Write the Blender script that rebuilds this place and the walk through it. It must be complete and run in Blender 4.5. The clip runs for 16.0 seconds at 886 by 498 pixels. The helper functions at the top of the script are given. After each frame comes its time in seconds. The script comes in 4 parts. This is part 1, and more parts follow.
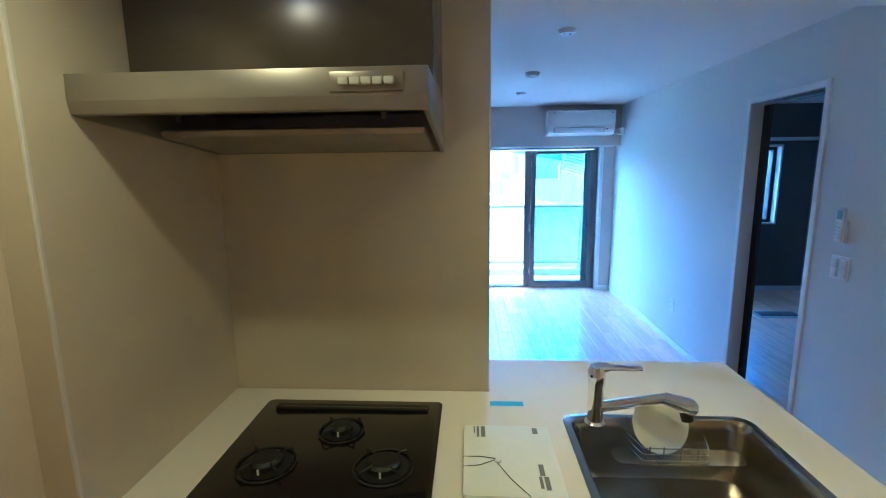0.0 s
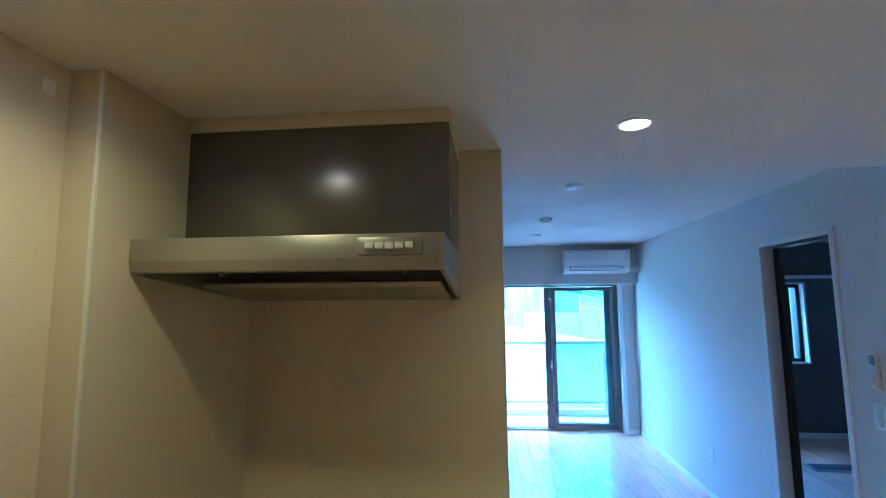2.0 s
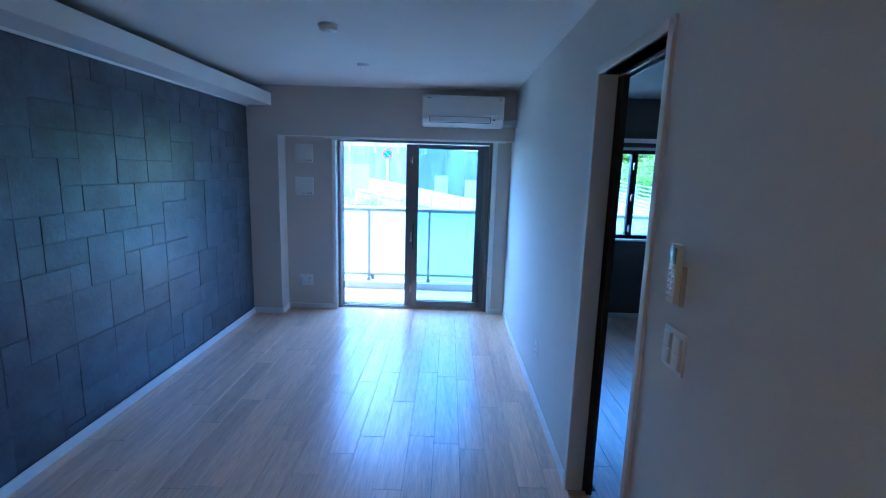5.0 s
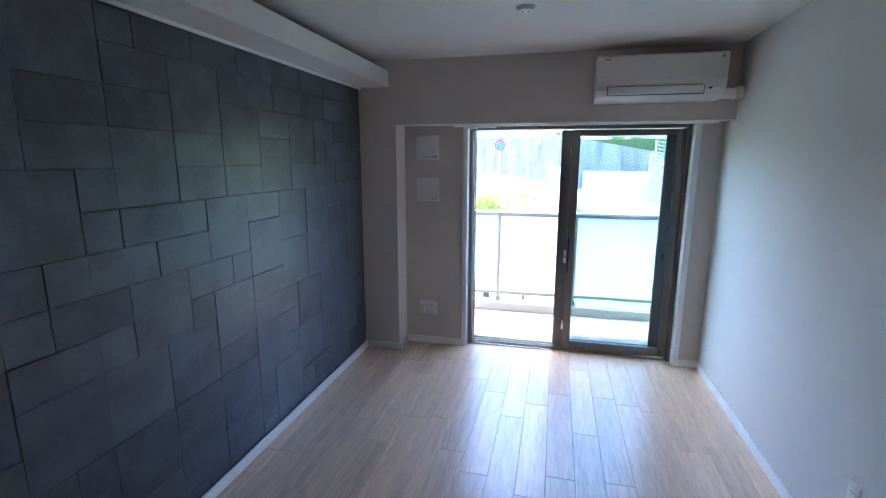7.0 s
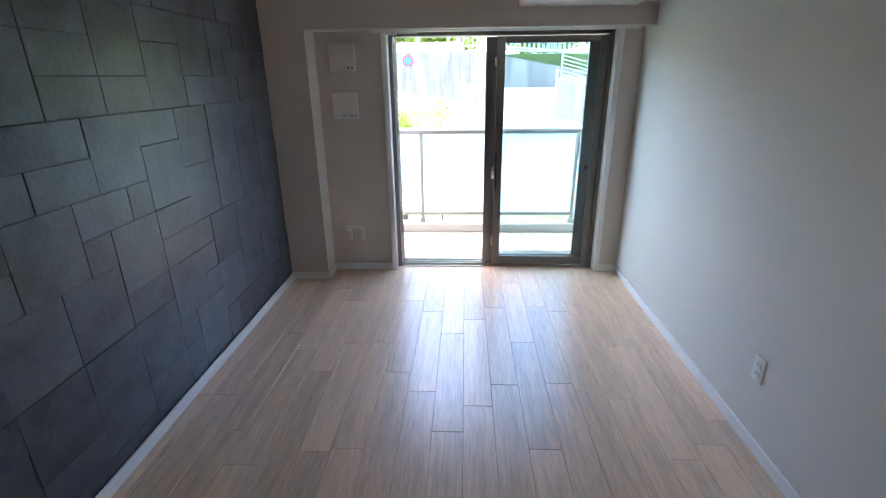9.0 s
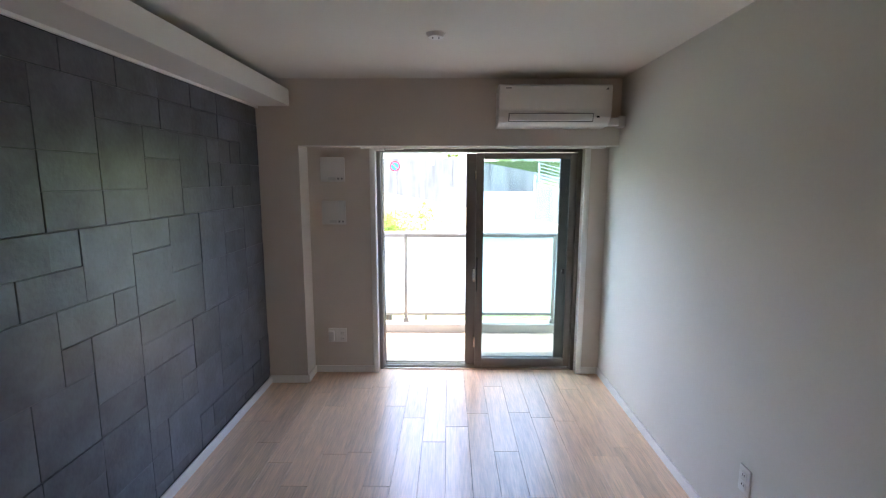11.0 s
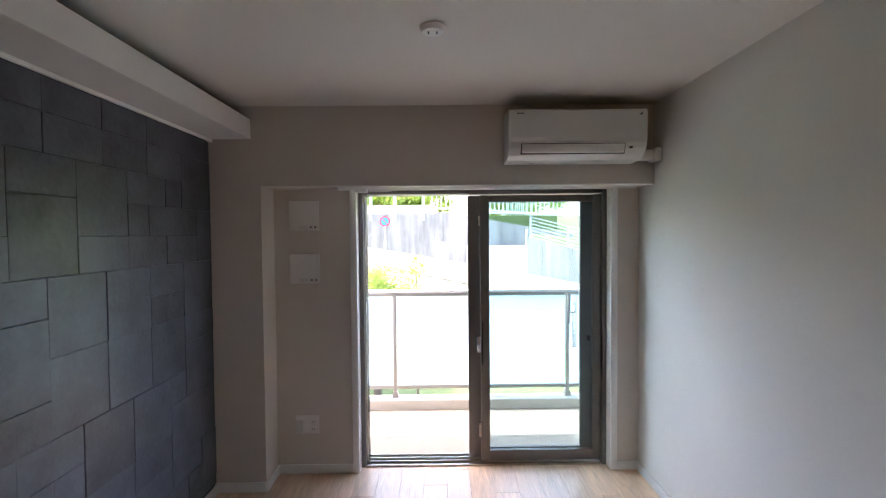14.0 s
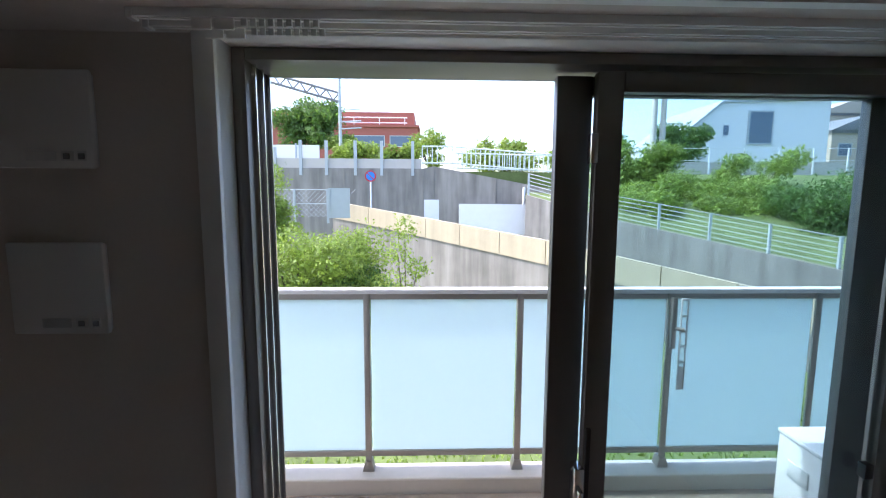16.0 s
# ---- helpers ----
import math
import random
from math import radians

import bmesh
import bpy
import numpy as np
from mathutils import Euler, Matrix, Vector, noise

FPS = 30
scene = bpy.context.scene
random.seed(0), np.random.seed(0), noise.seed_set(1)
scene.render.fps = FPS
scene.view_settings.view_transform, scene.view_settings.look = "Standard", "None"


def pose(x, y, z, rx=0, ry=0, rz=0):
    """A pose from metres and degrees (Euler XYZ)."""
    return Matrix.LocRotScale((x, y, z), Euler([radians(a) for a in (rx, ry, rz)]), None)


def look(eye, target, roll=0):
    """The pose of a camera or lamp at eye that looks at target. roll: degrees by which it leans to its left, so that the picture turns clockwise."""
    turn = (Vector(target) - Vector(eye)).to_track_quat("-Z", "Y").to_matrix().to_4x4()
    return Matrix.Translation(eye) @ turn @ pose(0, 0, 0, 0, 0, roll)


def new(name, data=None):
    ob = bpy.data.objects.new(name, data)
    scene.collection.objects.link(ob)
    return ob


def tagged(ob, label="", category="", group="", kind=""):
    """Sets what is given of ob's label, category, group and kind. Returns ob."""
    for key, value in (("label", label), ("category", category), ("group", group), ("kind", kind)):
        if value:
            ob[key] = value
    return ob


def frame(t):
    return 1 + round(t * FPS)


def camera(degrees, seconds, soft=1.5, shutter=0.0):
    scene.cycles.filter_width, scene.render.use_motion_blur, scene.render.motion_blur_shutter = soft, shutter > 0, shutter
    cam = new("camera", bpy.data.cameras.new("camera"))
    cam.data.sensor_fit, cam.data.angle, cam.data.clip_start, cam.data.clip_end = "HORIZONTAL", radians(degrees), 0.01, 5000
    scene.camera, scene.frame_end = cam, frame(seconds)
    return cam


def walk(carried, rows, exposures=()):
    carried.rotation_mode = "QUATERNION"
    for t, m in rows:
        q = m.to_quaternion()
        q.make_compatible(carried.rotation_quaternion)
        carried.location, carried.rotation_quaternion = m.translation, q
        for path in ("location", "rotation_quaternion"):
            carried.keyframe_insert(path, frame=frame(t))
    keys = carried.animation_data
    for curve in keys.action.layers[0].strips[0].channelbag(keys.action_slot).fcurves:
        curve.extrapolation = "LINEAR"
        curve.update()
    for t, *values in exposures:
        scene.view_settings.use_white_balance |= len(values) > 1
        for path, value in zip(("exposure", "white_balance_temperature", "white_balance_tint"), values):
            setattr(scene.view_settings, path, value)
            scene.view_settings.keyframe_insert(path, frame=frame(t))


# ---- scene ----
cam = camera(87.1, 16.0, soft=1.15)
PATH = [
    (0, (0.227, -0.158, 1.647), (0.11, 1.809, 1.308), -0.7),
    (0.2, (0.234, -0.188, 1.663), (0.061, 1.801, 1.552), -0.6),
    (0.5, (0.237, -0.24, 1.696), (0.007, 1.743, 1.822), -0.1),
    (1, (0.238, -0.234, 1.696), (-0.063, 1.731, 1.919), 0.4),
    (1.5, (0.239, -0.239, 1.697), (-0.106, 1.713, 1.965), 0.3),
    (2, (0.246, -0.224, 1.696), (0.046, 1.753, 1.92), -0.5),
    (2.5, (0.372, -0.152, 1.673), (0.659, 1.823, 1.792), -1.2),
    (3, (0.624, -0.077, 1.644), (1.436, 1.751, 1.622), -1.4),
    (3.5, (0.91, 0.114, 1.619), (1.955, 1.815, 1.49), -0.8),
    (4, (1.161, 0.422, 1.622), (2.047, 2.201, 1.401), -0.7),
    (4.5, (1.377, 0.672, 1.629), (1.869, 2.585, 1.315), 0.3),
    (5, (1.442, 0.999, 1.614), (1.426, 2.97, 1.275), 1.7),
    (5.2, (1.446, 1.115, 1.602), (1.219, 3.073, 1.26), 2.2),
    (7.3, (0.854, 2.324, 1.651), (0.393, 4.228, 1.244), -0.0),
    (7.5, (0.817, 2.343, 1.643), (0.433, 4.244, 1.154), -0.7),
    (8, (0.778, 2.359, 1.588), (0.56, 4.238, 0.94), -1.0),
    (8.2, (0.802, 2.355, 1.594), (0.621, 4.22, 0.895), -0.9),
    (10.3, (0.803, 2.324, 1.594), (0.751, 4.226, 0.978), -0.6),
    (10.5, (0.816, 2.305, 1.612), (0.765, 4.236, 1.093), -0.3),
    (11, (0.816, 2.282, 1.657), (0.791, 4.26, 1.361), 0.1),
    (11.5, (0.822, 2.262, 1.682), (0.796, 4.259, 1.567), -0.0),
    (12, (0.798, 2.252, 1.686), (0.799, 4.252, 1.684), -0.0),
    (12.5, (0.809, 2.247, 1.673), (0.829, 4.246, 1.752), -0.2),
    (13, (0.761, 2.292, 1.659), (0.805, 4.289, 1.748), -0.3),
    (13.5, (0.752, 2.552, 1.595), (0.818, 4.551, 1.611), -0.1),
    (14, (0.763, 3.007, 1.603), (0.779, 5.006, 1.542), -0.5),
    (14.5, (0.687, 3.523, 1.601), (0.706, 5.518, 1.456), -0.2),
    (15, (0.658, 4.086, 1.588), (0.717, 6.075, 1.382), -0.4),
    (15.5, (0.614, 4.617, 1.601), (0.67, 6.6, 1.351), 0.1),
    (16, (0.649, 5.106, 1.592), (0.715, 7.09, 1.349), 0.3),
]
EXPOSURES = [
    (0.0, 5.1, 3540, 8), (0.5, 4.85, 3520, 7), (2.2, 4.9, 3520, 7), (3.2, 4.5, 3620, 8), (4.2, 4.05, 3720, 8), (5.2, 4.15, 3980, 11),
    (7.3, 4.1, 5550, 16), (8.2, 4.1, 5900, 16), (10.3, 4.1, 6500, 19), (13.0, 4.35, 6750, 23), (14.0, 3.9, 6750, 23),
    (14.5, 3.5, 6650, 23), (15.0, 3.05, 6550, 22), (15.5, 2.6, 6350, 20), (16.0, 2.15, 6050, 18),
]
walk(cam, [(t, look(eye, target, roll)) for t, eye, target, roll in PATH], EXPOSURES)

# ---- world and lights ----
SUN_ELEV, SUN_AZ = radians(58), radians(80)
world = bpy.data.worlds.new("sky")
scene.world = world
world.use_nodes = True
wn = world.node_tree
sky = wn.nodes.new("ShaderNodeTexSky")
sky.sky_type = "NISHITA"
sky.sun_disc = False
sky.sun_elevation = SUN_ELEV
sky.sun_rotation = -SUN_AZ
sky.dust_density = 3.0
background = wn.nodes["Background"]
background.inputs["Strength"].default_value = 0.15
wn.links.new(sky.outputs[0], background.inputs[0])

sun = new("sun", bpy.data.lights.new("sun", "SUN"))
sun.data.energy, sun.data.angle, sun.data.color = 1.35, radians(0.6), (1.0, 0.95, 0.88)
sun_from = Vector((-math.sin(SUN_AZ) * math.cos(SUN_ELEV), math.cos(SUN_AZ) * math.cos(SUN_ELEV), math.sin(SUN_ELEV)))
sun.matrix_world = look(sun_from * 40, (0, 0, 0))

LAMP_COLOUR = (1.0, 0.61, 0.10)
# the third lamp is added out of view, to warm the intercom wall
KITCHEN_LAMPS = [(-0.33, 0.43, 0.115, 150), (0.70, 1.22, 0.10, 100), (1.60, -0.20, 0.25, 112)]
for lx, ly, watts, beam in KITCHEN_LAMPS:
    lamp = new("downlight_lamp", bpy.data.lights.new("downlight_lamp", "AREA"))
    lamp.data.shape, lamp.data.size, lamp.data.energy, lamp.data.color = "DISK", 0.075, watts, LAMP_COLOUR
    lamp.data.spread = radians(beam)
    lamp.matrix_world = pose(lx, ly, 2.229)

# ---- helpers for building ----
def material(name, colour, rough=0.6, metal=0.0, var=0.08, scale=3.0, fine=0.04, fine_scale=60.0, bump=0.0, bump_scale=200.0,
             stretch=(1, 1, 1), piece=0.0, spec=0.5, stain=0.0):
    """A surface of one base colour with large and small variation, fine relief, and a change from piece to piece."""
    m = bpy.data.materials.new(name)
    m.use_nodes = True
    t = m.node_tree
    b = t.nodes["Principled BSDF"]
    co = t.nodes.new("ShaderNodeTexCoord")
    mp = t.nodes.new("ShaderNodeMapping")
    mp.inputs["Scale"].default_value = stretch
    t.links.new(co.outputs["Object"], mp.inputs["Vector"])
    info = t.nodes.new("ShaderNodeObjectInfo")
    shift = t.nodes.new("ShaderNodeVectorMath")
    shift.operation = "MULTIPLY"
    comb = t.nodes.new("ShaderNodeCombineXYZ")
    for k in range(3):
        t.links.new(info.outputs["Random"], comb.inputs[k])
    t.links.new(comb.outputs[0], shift.inputs[0])
    shift.inputs[1].default_value = (37.0, 53.0, 71.0)
    t.links.new(shift.outputs[0], mp.inputs["Location"])
    value = None

    def add(a, out, amount):
        mul = t.nodes.new("ShaderNodeMath")
        mul.operation = "MULTIPLY_ADD"
        t.links.new(out, mul.inputs[0])
        mul.inputs[1].default_value = amount * 2
        if a is None:
            mul.inputs[2].default_value = 1 - amount
        else:
            sub = t.nodes.new("ShaderNodeMath")
            sub.operation = "SUBTRACT"
            t.links.new(a, sub.inputs[0])
            sub.inputs[1].default_value = amount
            t.links.new(sub.outputs[0], mul.inputs[2])
        return mul.outputs[0]

    for amount, sc, det in ((var, scale, 4), (fine, fine_scale, 3)):
        n = t.nodes.new("ShaderNodeTexNoise")
        n.inputs["Scale"].default_value, n.inputs["Detail"].default_value = sc, det
        t.links.new(mp.outputs[0], n.inputs["Vector"])
        value = add(value, n.outputs["Fac"], amount)
    if piece:
        value = add(value, info.outputs["Random"], piece)
    if stain:
        n = t.nodes.new("ShaderNodeTexNoise")
        n.inputs["Scale"].default_value, n.inputs["Detail"].default_value = 1.0, 8
        ms = t.nodes.new("ShaderNodeMapping")
        ms.inputs["Scale"].default_value = (2.2, 2.2, 0.25)
        t.links.new(co.outputs["Object"], ms.inputs["Vector"])
        t.links.new(ms.outputs[0], n.inputs["Vector"])
        value = add(value, n.outputs["Fac"], stain)
    mix = t.nodes.new("ShaderNodeVectorMath")
    mix.operation = "SCALE"
    mix.inputs[0].default_value = colour
    t.links.new(value, mix.inputs["Scale"])
    t.links.new(mix.outputs[0], b.inputs["Base Color"])
    b.inputs["Roughness"].default_value, b.inputs["Metallic"].default_value = rough, metal
    b.inputs["Specular IOR Level"].default_value = spec
    if bump:
        n = t.nodes.new("ShaderNodeTexNoise")
        n.inputs["Scale"].default_value, n.inputs["Detail"].default_value = bump_scale, 4
        t.links.new(mp.outputs[0], n.inputs["Vector"])
        bp = t.nodes.new("ShaderNodeBump")
        bp.inputs["Strength"].default_value, bp.inputs["Distance"].default_value = bump, 0.002
        t.links.new(n.outputs["Fac"], bp.inputs["Height"])
        t.links.new(bp.outputs[0], b.inputs["Normal"])
    return m


def glow(name, colour, strength):
    m = bpy.data.materials.new(name)
    m.use_nodes = True
    b = m.node_tree.nodes["Principled BSDF"]
    b.inputs["Emission Color"].default_value = (*colour, 1)
    b.inputs["Emission Strength"].default_value = strength
    return m


def add_box(bm, lo, hi, bevel=0.0, seg=2, m=None):
    """One box from corner to corner into bm, its edges rounded."""
    lo, hi = Vector(lo), Vector(hi)
    made = bmesh.ops.create_cube(bm, size=1.0)["verts"]
    mid, size = (lo + hi) / 2, hi - lo
    for v in made:
        v.co = Vector((v.co.x * size.x, v.co.y * size.y, v.co.z * size.z)) + mid
    if bevel:
        edges = list({e for v in made for e in v.link_edges})
        done = bmesh.ops.bevel(bm, geom=edges, offset=bevel, segments=seg, affect="EDGES", profile=0.5)
        made = done["verts"]
    if m is not None:
        bmesh.ops.transform(bm, matrix=m, verts=list(made))
    return bm


def box(lo, hi, bevel=0.0, seg=2, m=None):
    return add_box(bmesh.new(), lo, hi, bevel, seg, m)


def boxes(list_of, bevel=0.0):
    bm = bmesh.new()
    for lo, hi in list_of:
        add_box(bm, lo, hi, bevel)
    return bm


def add_tube(bm, a, b, r, r2=None, seg=12):
    a, b = Vector(a), Vector(b)
    d = b - a
    m = Matrix.Translation((a + b) / 2) @ d.to_track_quat("Z", "Y").to_matrix().to_4x4()
    bmesh.ops.create_cone(bm, cap_ends=True, segments=seg, radius1=r, radius2=r if r2 is None else r2, depth=d.length, matrix=m)
    return bm


def tube(a, b, r, r2=None, seg=12):
    return add_tube(bmesh.new(), a, b, r, r2, seg)


def add_pipe(bm, pts, r, seg=8):
    for a, b in zip(pts, pts[1:]):
        add_tube(bm, a, b, r, None, seg)
    for p in pts[1:-1]:
        bmesh.ops.create_uvsphere(bm, u_segments=seg, v_segments=6, radius=r, matrix=Matrix.Translation(p))
    return bm


def lathe(profile, centre, seg=32):
    """Turns a profile of (radius, height) round the upright through centre."""
    bm = bmesh.new()
    rings = []
    for r, z in profile:
        rings.append([bm.verts.new((centre[0] + r * math.cos(2 * math.pi * k / seg), centre[1] + r * math.sin(2 * math.pi * k / seg), centre[2] + z)) for k in range(seg)])
    for p, q in zip(rings, rings[1:]):
        for k in range(seg):
            bm.faces.new((p[k], p[(k + 1) % seg], q[(k + 1) % seg], q[k]))
    bm.faces.new(rings[0][::-1])
    bm.faces.new(rings[-1])
    bmesh.ops.recalc_face_normals(bm, faces=bm.faces)
    return bm


def prism(outline, axis, a, b, bevel=0.0):
    """An outline in the plane across axis ('x': (y, z), 'y': (x, z), 'z': (x, y)), drawn out from a to b."""
    def at(p, s):
        return {"x": (s, p[0], p[1]), "y": (p[0], s, p[1]), "z": (p[0], p[1], s)}[axis]
    bm = bmesh.new()
    lo, hi = [bm.verts.new(at(p, a)) for p in outline], [bm.verts.new(at(p, b)) for p in outline]
    n = len(outline)
    bm.faces.new(lo)
    bm.faces.new(hi[::-1])
    for k in range(n):
        bm.faces.new((lo[k], hi[k], hi[(k + 1) % n], lo[(k + 1) % n]))
    bmesh.ops.recalc_face_normals(bm, faces=bm.faces)
    if bevel:
        bmesh.ops.bevel(bm, geom=list(bm.edges), offset=bevel, segments=2, affect="EDGES", profile=0.5)
    return bm


def rounded(x0, y0, x1, y1, r, n=6):
    pts = []
    for cx, cy, a0 in ((x1 - r, y1 - r, 0), (x0 + r, y1 - r, 90), (x0 + r, y0 + r, 180), (x1 - r, y0 + r, 270)):
        for k in range(n + 1):
            a = radians(a0 + 90 * k / n)
            pts.append((cx + r * math.cos(a), cy + r * math.sin(a)))
    return pts


def mesh_of(name, bm, mat, smooth=False):
    me = bpy.data.meshes.new(name)
    bm.to_mesh(me)
    bm.free()
    if smooth:
        for p in me.polygons:
            p.use_smooth = True
        me.set_sharp_from_angle(angle=radians(35))
    me.materials.append(mat)
    return me


def part(name, bm, mat, parent=None, label="", smooth=True):
    ob = new(name, mesh_of(name, bm, mat, smooth))
    if parent is not None:
        ob.parent = parent
    if label:
        ob["label"] = label
    return ob


def structure(name, bm, mat, label, category):
    return tagged(part(name, bm, mat, smooth=False), label, category, kind="structure")


def thing(name, bm, mat, label, category, group=""):
    return tagged(part(name, bm, mat), label, category, group)


def holder(name, label, category, group="", at=(0, 0, 0)):
    e = new(name)
    e.empty_display_size = 0.1
    e.location = at
    return tagged(e, label, category, group)


def place(ob, parent):
    """Puts a part that was built in world coordinates under a holder that stands elsewhere."""
    ob.parent = parent
    ob.matrix_parent_inverse = parent.matrix_basis.inverted()
    return ob


# ---- materials ----
WALLPAPER = material("beige wallpaper", (0.66, 0.60, 0.54), 0.85, var=0.03, fine=0.03, fine_scale=90, bump=0.35, bump_scale=150)
CREAM = material("cream wallpaper", (0.68, 0.595, 0.43), 0.85, var=0.03, fine=0.03, fine_scale=60, bump=0.6, bump_scale=55, stretch=(1, 1, 3))
GREY_PAPER = material("grey wallpaper", (0.69, 0.665, 0.61), 0.85, var=0.03, fine=0.03, fine_scale=90, bump=0.3, bump_scale=170)
CEILING = material("ceiling paper", (0.74, 0.70, 0.645), 0.9, var=0.03, fine=0.03, fine_scale=80, bump=0.4, bump_scale=120)
BEAM = material("beam paper", (0.72, 0.69, 0.65), 0.85, var=0.03, fine=0.02, bump=0.3, bump_scale=150)
WHITE_TRIM = material("white trim", (0.85, 0.84, 0.81), 0.45, var=0.03, fine=0.02)
DOOR_FRAME = material("off-white door frame", (0.72, 0.68, 0.63), 0.45, var=0.03, fine=0.02)
PANEL = material("glossy kitchen panel", (0.62, 0.545, 0.38), 0.28, var=0.03, fine=0.02, fine_scale=120)
STONE = material("white worktop", (0.76, 0.69, 0.58), 0.35, var=0.03, fine=0.03, fine_scale=300)
CABINET = material("cabinet board", (0.62, 0.58, 0.52), 0.4, var=0.03)
PLASTIC = material("white plastic", (0.78, 0.77, 0.74), 0.4, var=0.02, fine=0.01)
PLASTIC2 = material("off-white plastic", (0.66, 0.66, 0.64), 0.45, var=0.02, fine=0.01)
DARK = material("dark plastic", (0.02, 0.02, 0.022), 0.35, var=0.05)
GREY_MARK = material("grey print", (0.2, 0.2, 0.2), 0.6)
BLACK_GLASS = material("black glass", (0.008, 0.008, 0.009), 0.08, var=0.02)
IRON = material("black enamel", (0.006, 0.006, 0.006), 0.5, var=0.1)
STEEL = material("brushed steel", (0.62, 0.60, 0.57), 0.22, 1.0, var=0.06, fine=0.06, fine_scale=90, stretch=(1, 12, 12))
CHROME = material("chrome", (0.85, 0.85, 0.86), 0.06, 1.0, var=0.01, fine=0.01)
HOOD = material("taupe hood paint", (0.33, 0.30, 0.26), 0.33, 0.6, var=0.03, fine=0.03, fine_scale=200)
HOOD_DARK = material("dark taupe hood paint", (0.17, 0.155, 0.135), 0.26, 0.6, var=0.03, fine=0.03, fine_scale=200)
BRONZE = material("bronze aluminium", (0.18, 0.165, 0.15), 0.42, 0.6, var=0.04, fine=0.03)
RAIL_METAL = material("grey aluminium", (0.36, 0.34, 0.31), 0.4, 0.5, var=0.04)
DOOR_DARK = material("dark brown door board", (0.03, 0.024, 0.02), 0.5, var=0.1)
PLANK = material("oak plank", (0.80, 0.555, 0.375), 0.29, spec=1.0, var=0.26, scale=1.6, fine=0.34, fine_scale=9, stretch=(14, 0.9, 1), piece=0.09, bump=0.12, bump_scale=30)
JOINT = material("dark joint", (0.13, 0.10, 0.08), 0.8)
TILE = material("slate grey tile", (0.084, 0.094, 0.112), 0.32, var=0.75, scale=6, fine=0.25, fine_scale=40, piece=0.20, bump=0.8, bump_scale=45)
# bedroom wallpaper: the dimness of the backlit room is put into this colour
DIMMED_PAPER = material("wallpaper darkened for the dim bedroom", (0.14, 0.135, 0.13), 0.85, var=0.05, fine=0.04, fine_scale=90, bump=0.3, bump_scale=170)
TILE_BACK = material("dark grout", (0.05, 0.052, 0.056), 0.9)
BALCONY_FLOOR = material("balcony vinyl", (0.24, 0.20, 0.16), 0.6, var=0.12, scale=2, fine=0.12, fine_scale=25, stretch=(9, 1, 1))
CONCRETE = material("weathered concrete", (0.25, 0.235, 0.21), 0.9, var=0.20, scale=1.2, fine=0.08, fine_scale=30, bump=0.5, bump_scale=40, stain=0.75)
CONCRETE_CLEAN = material("pale concrete", (0.52, 0.49, 0.44), 0.85, var=0.06, fine=0.05, fine_scale=30)
CREAM_PARAPET = material("cream parapet", (0.45, 0.385, 0.27), 0.8, var=0.08, fine=0.06, fine_scale=20, stain=0.25)
WHITE_PAINT = material("white outdoor paint", (0.78, 0.79, 0.80), 0.6, var=0.04)
GALV = material("galvanised steel", (0.45, 0.49, 0.50), 0.5, 0.4, var=0.06)
PALE_GREEN = material("pale green railing paint", (0.60, 0.68, 0.66), 0.5, var=0.04)
RED_WALL = material("red brick cladding", (0.36, 0.115, 0.085), 0.8, var=0.1, fine=0.08, fine_scale=12)
WINDOW_BLUE = material("far window glass", (0.10, 0.15, 0.22), 0.1)
ROOF = material("grey roof", (0.22, 0.22, 0.23), 0.8)
TAN = material("tan render", (0.50, 0.42, 0.34), 0.9, var=0.06)
ASPHALT = material("asphalt", (0.06, 0.06, 0.06), 0.9, var=0.1)
BARK = material("bark", (0.12, 0.09, 0.065), 0.9, var=0.2)
SOIL = material("grassy ground", (0.11, 0.15, 0.045), 0.95, var=0.4, scale=0.8, fine=0.3, fine_scale=12)
LEAF = material("green leaves", (0.19, 0.27, 0.05), 0.55, var=0.35, scale=1.4, fine=0.25, fine_scale=9)
LEAF_DARK = material("dark green leaves", (0.085, 0.16, 0.04), 0.55, var=0.35, scale=1.4, fine=0.25, fine_scale=9)
SIGN_BLUE = material("sign blue", (0.02, 0.20, 0.60), 0.4)
SIGN_RED = material("sign red", (0.5, 0.02, 0.03), 0.4)
LAMP_GLOW = glow("lamp glow", (1.0, 0.70, 0.38), 1.5)
LED_BLUE = glow("blue indicator", (0.05, 0.1, 1.0), 0.6)
PAPER = material("white paper", (0.80, 0.79, 0.76), 0.7, var=0.02)
TAPE = material("blue tape", (0.12, 0.45, 0.75), 0.5)

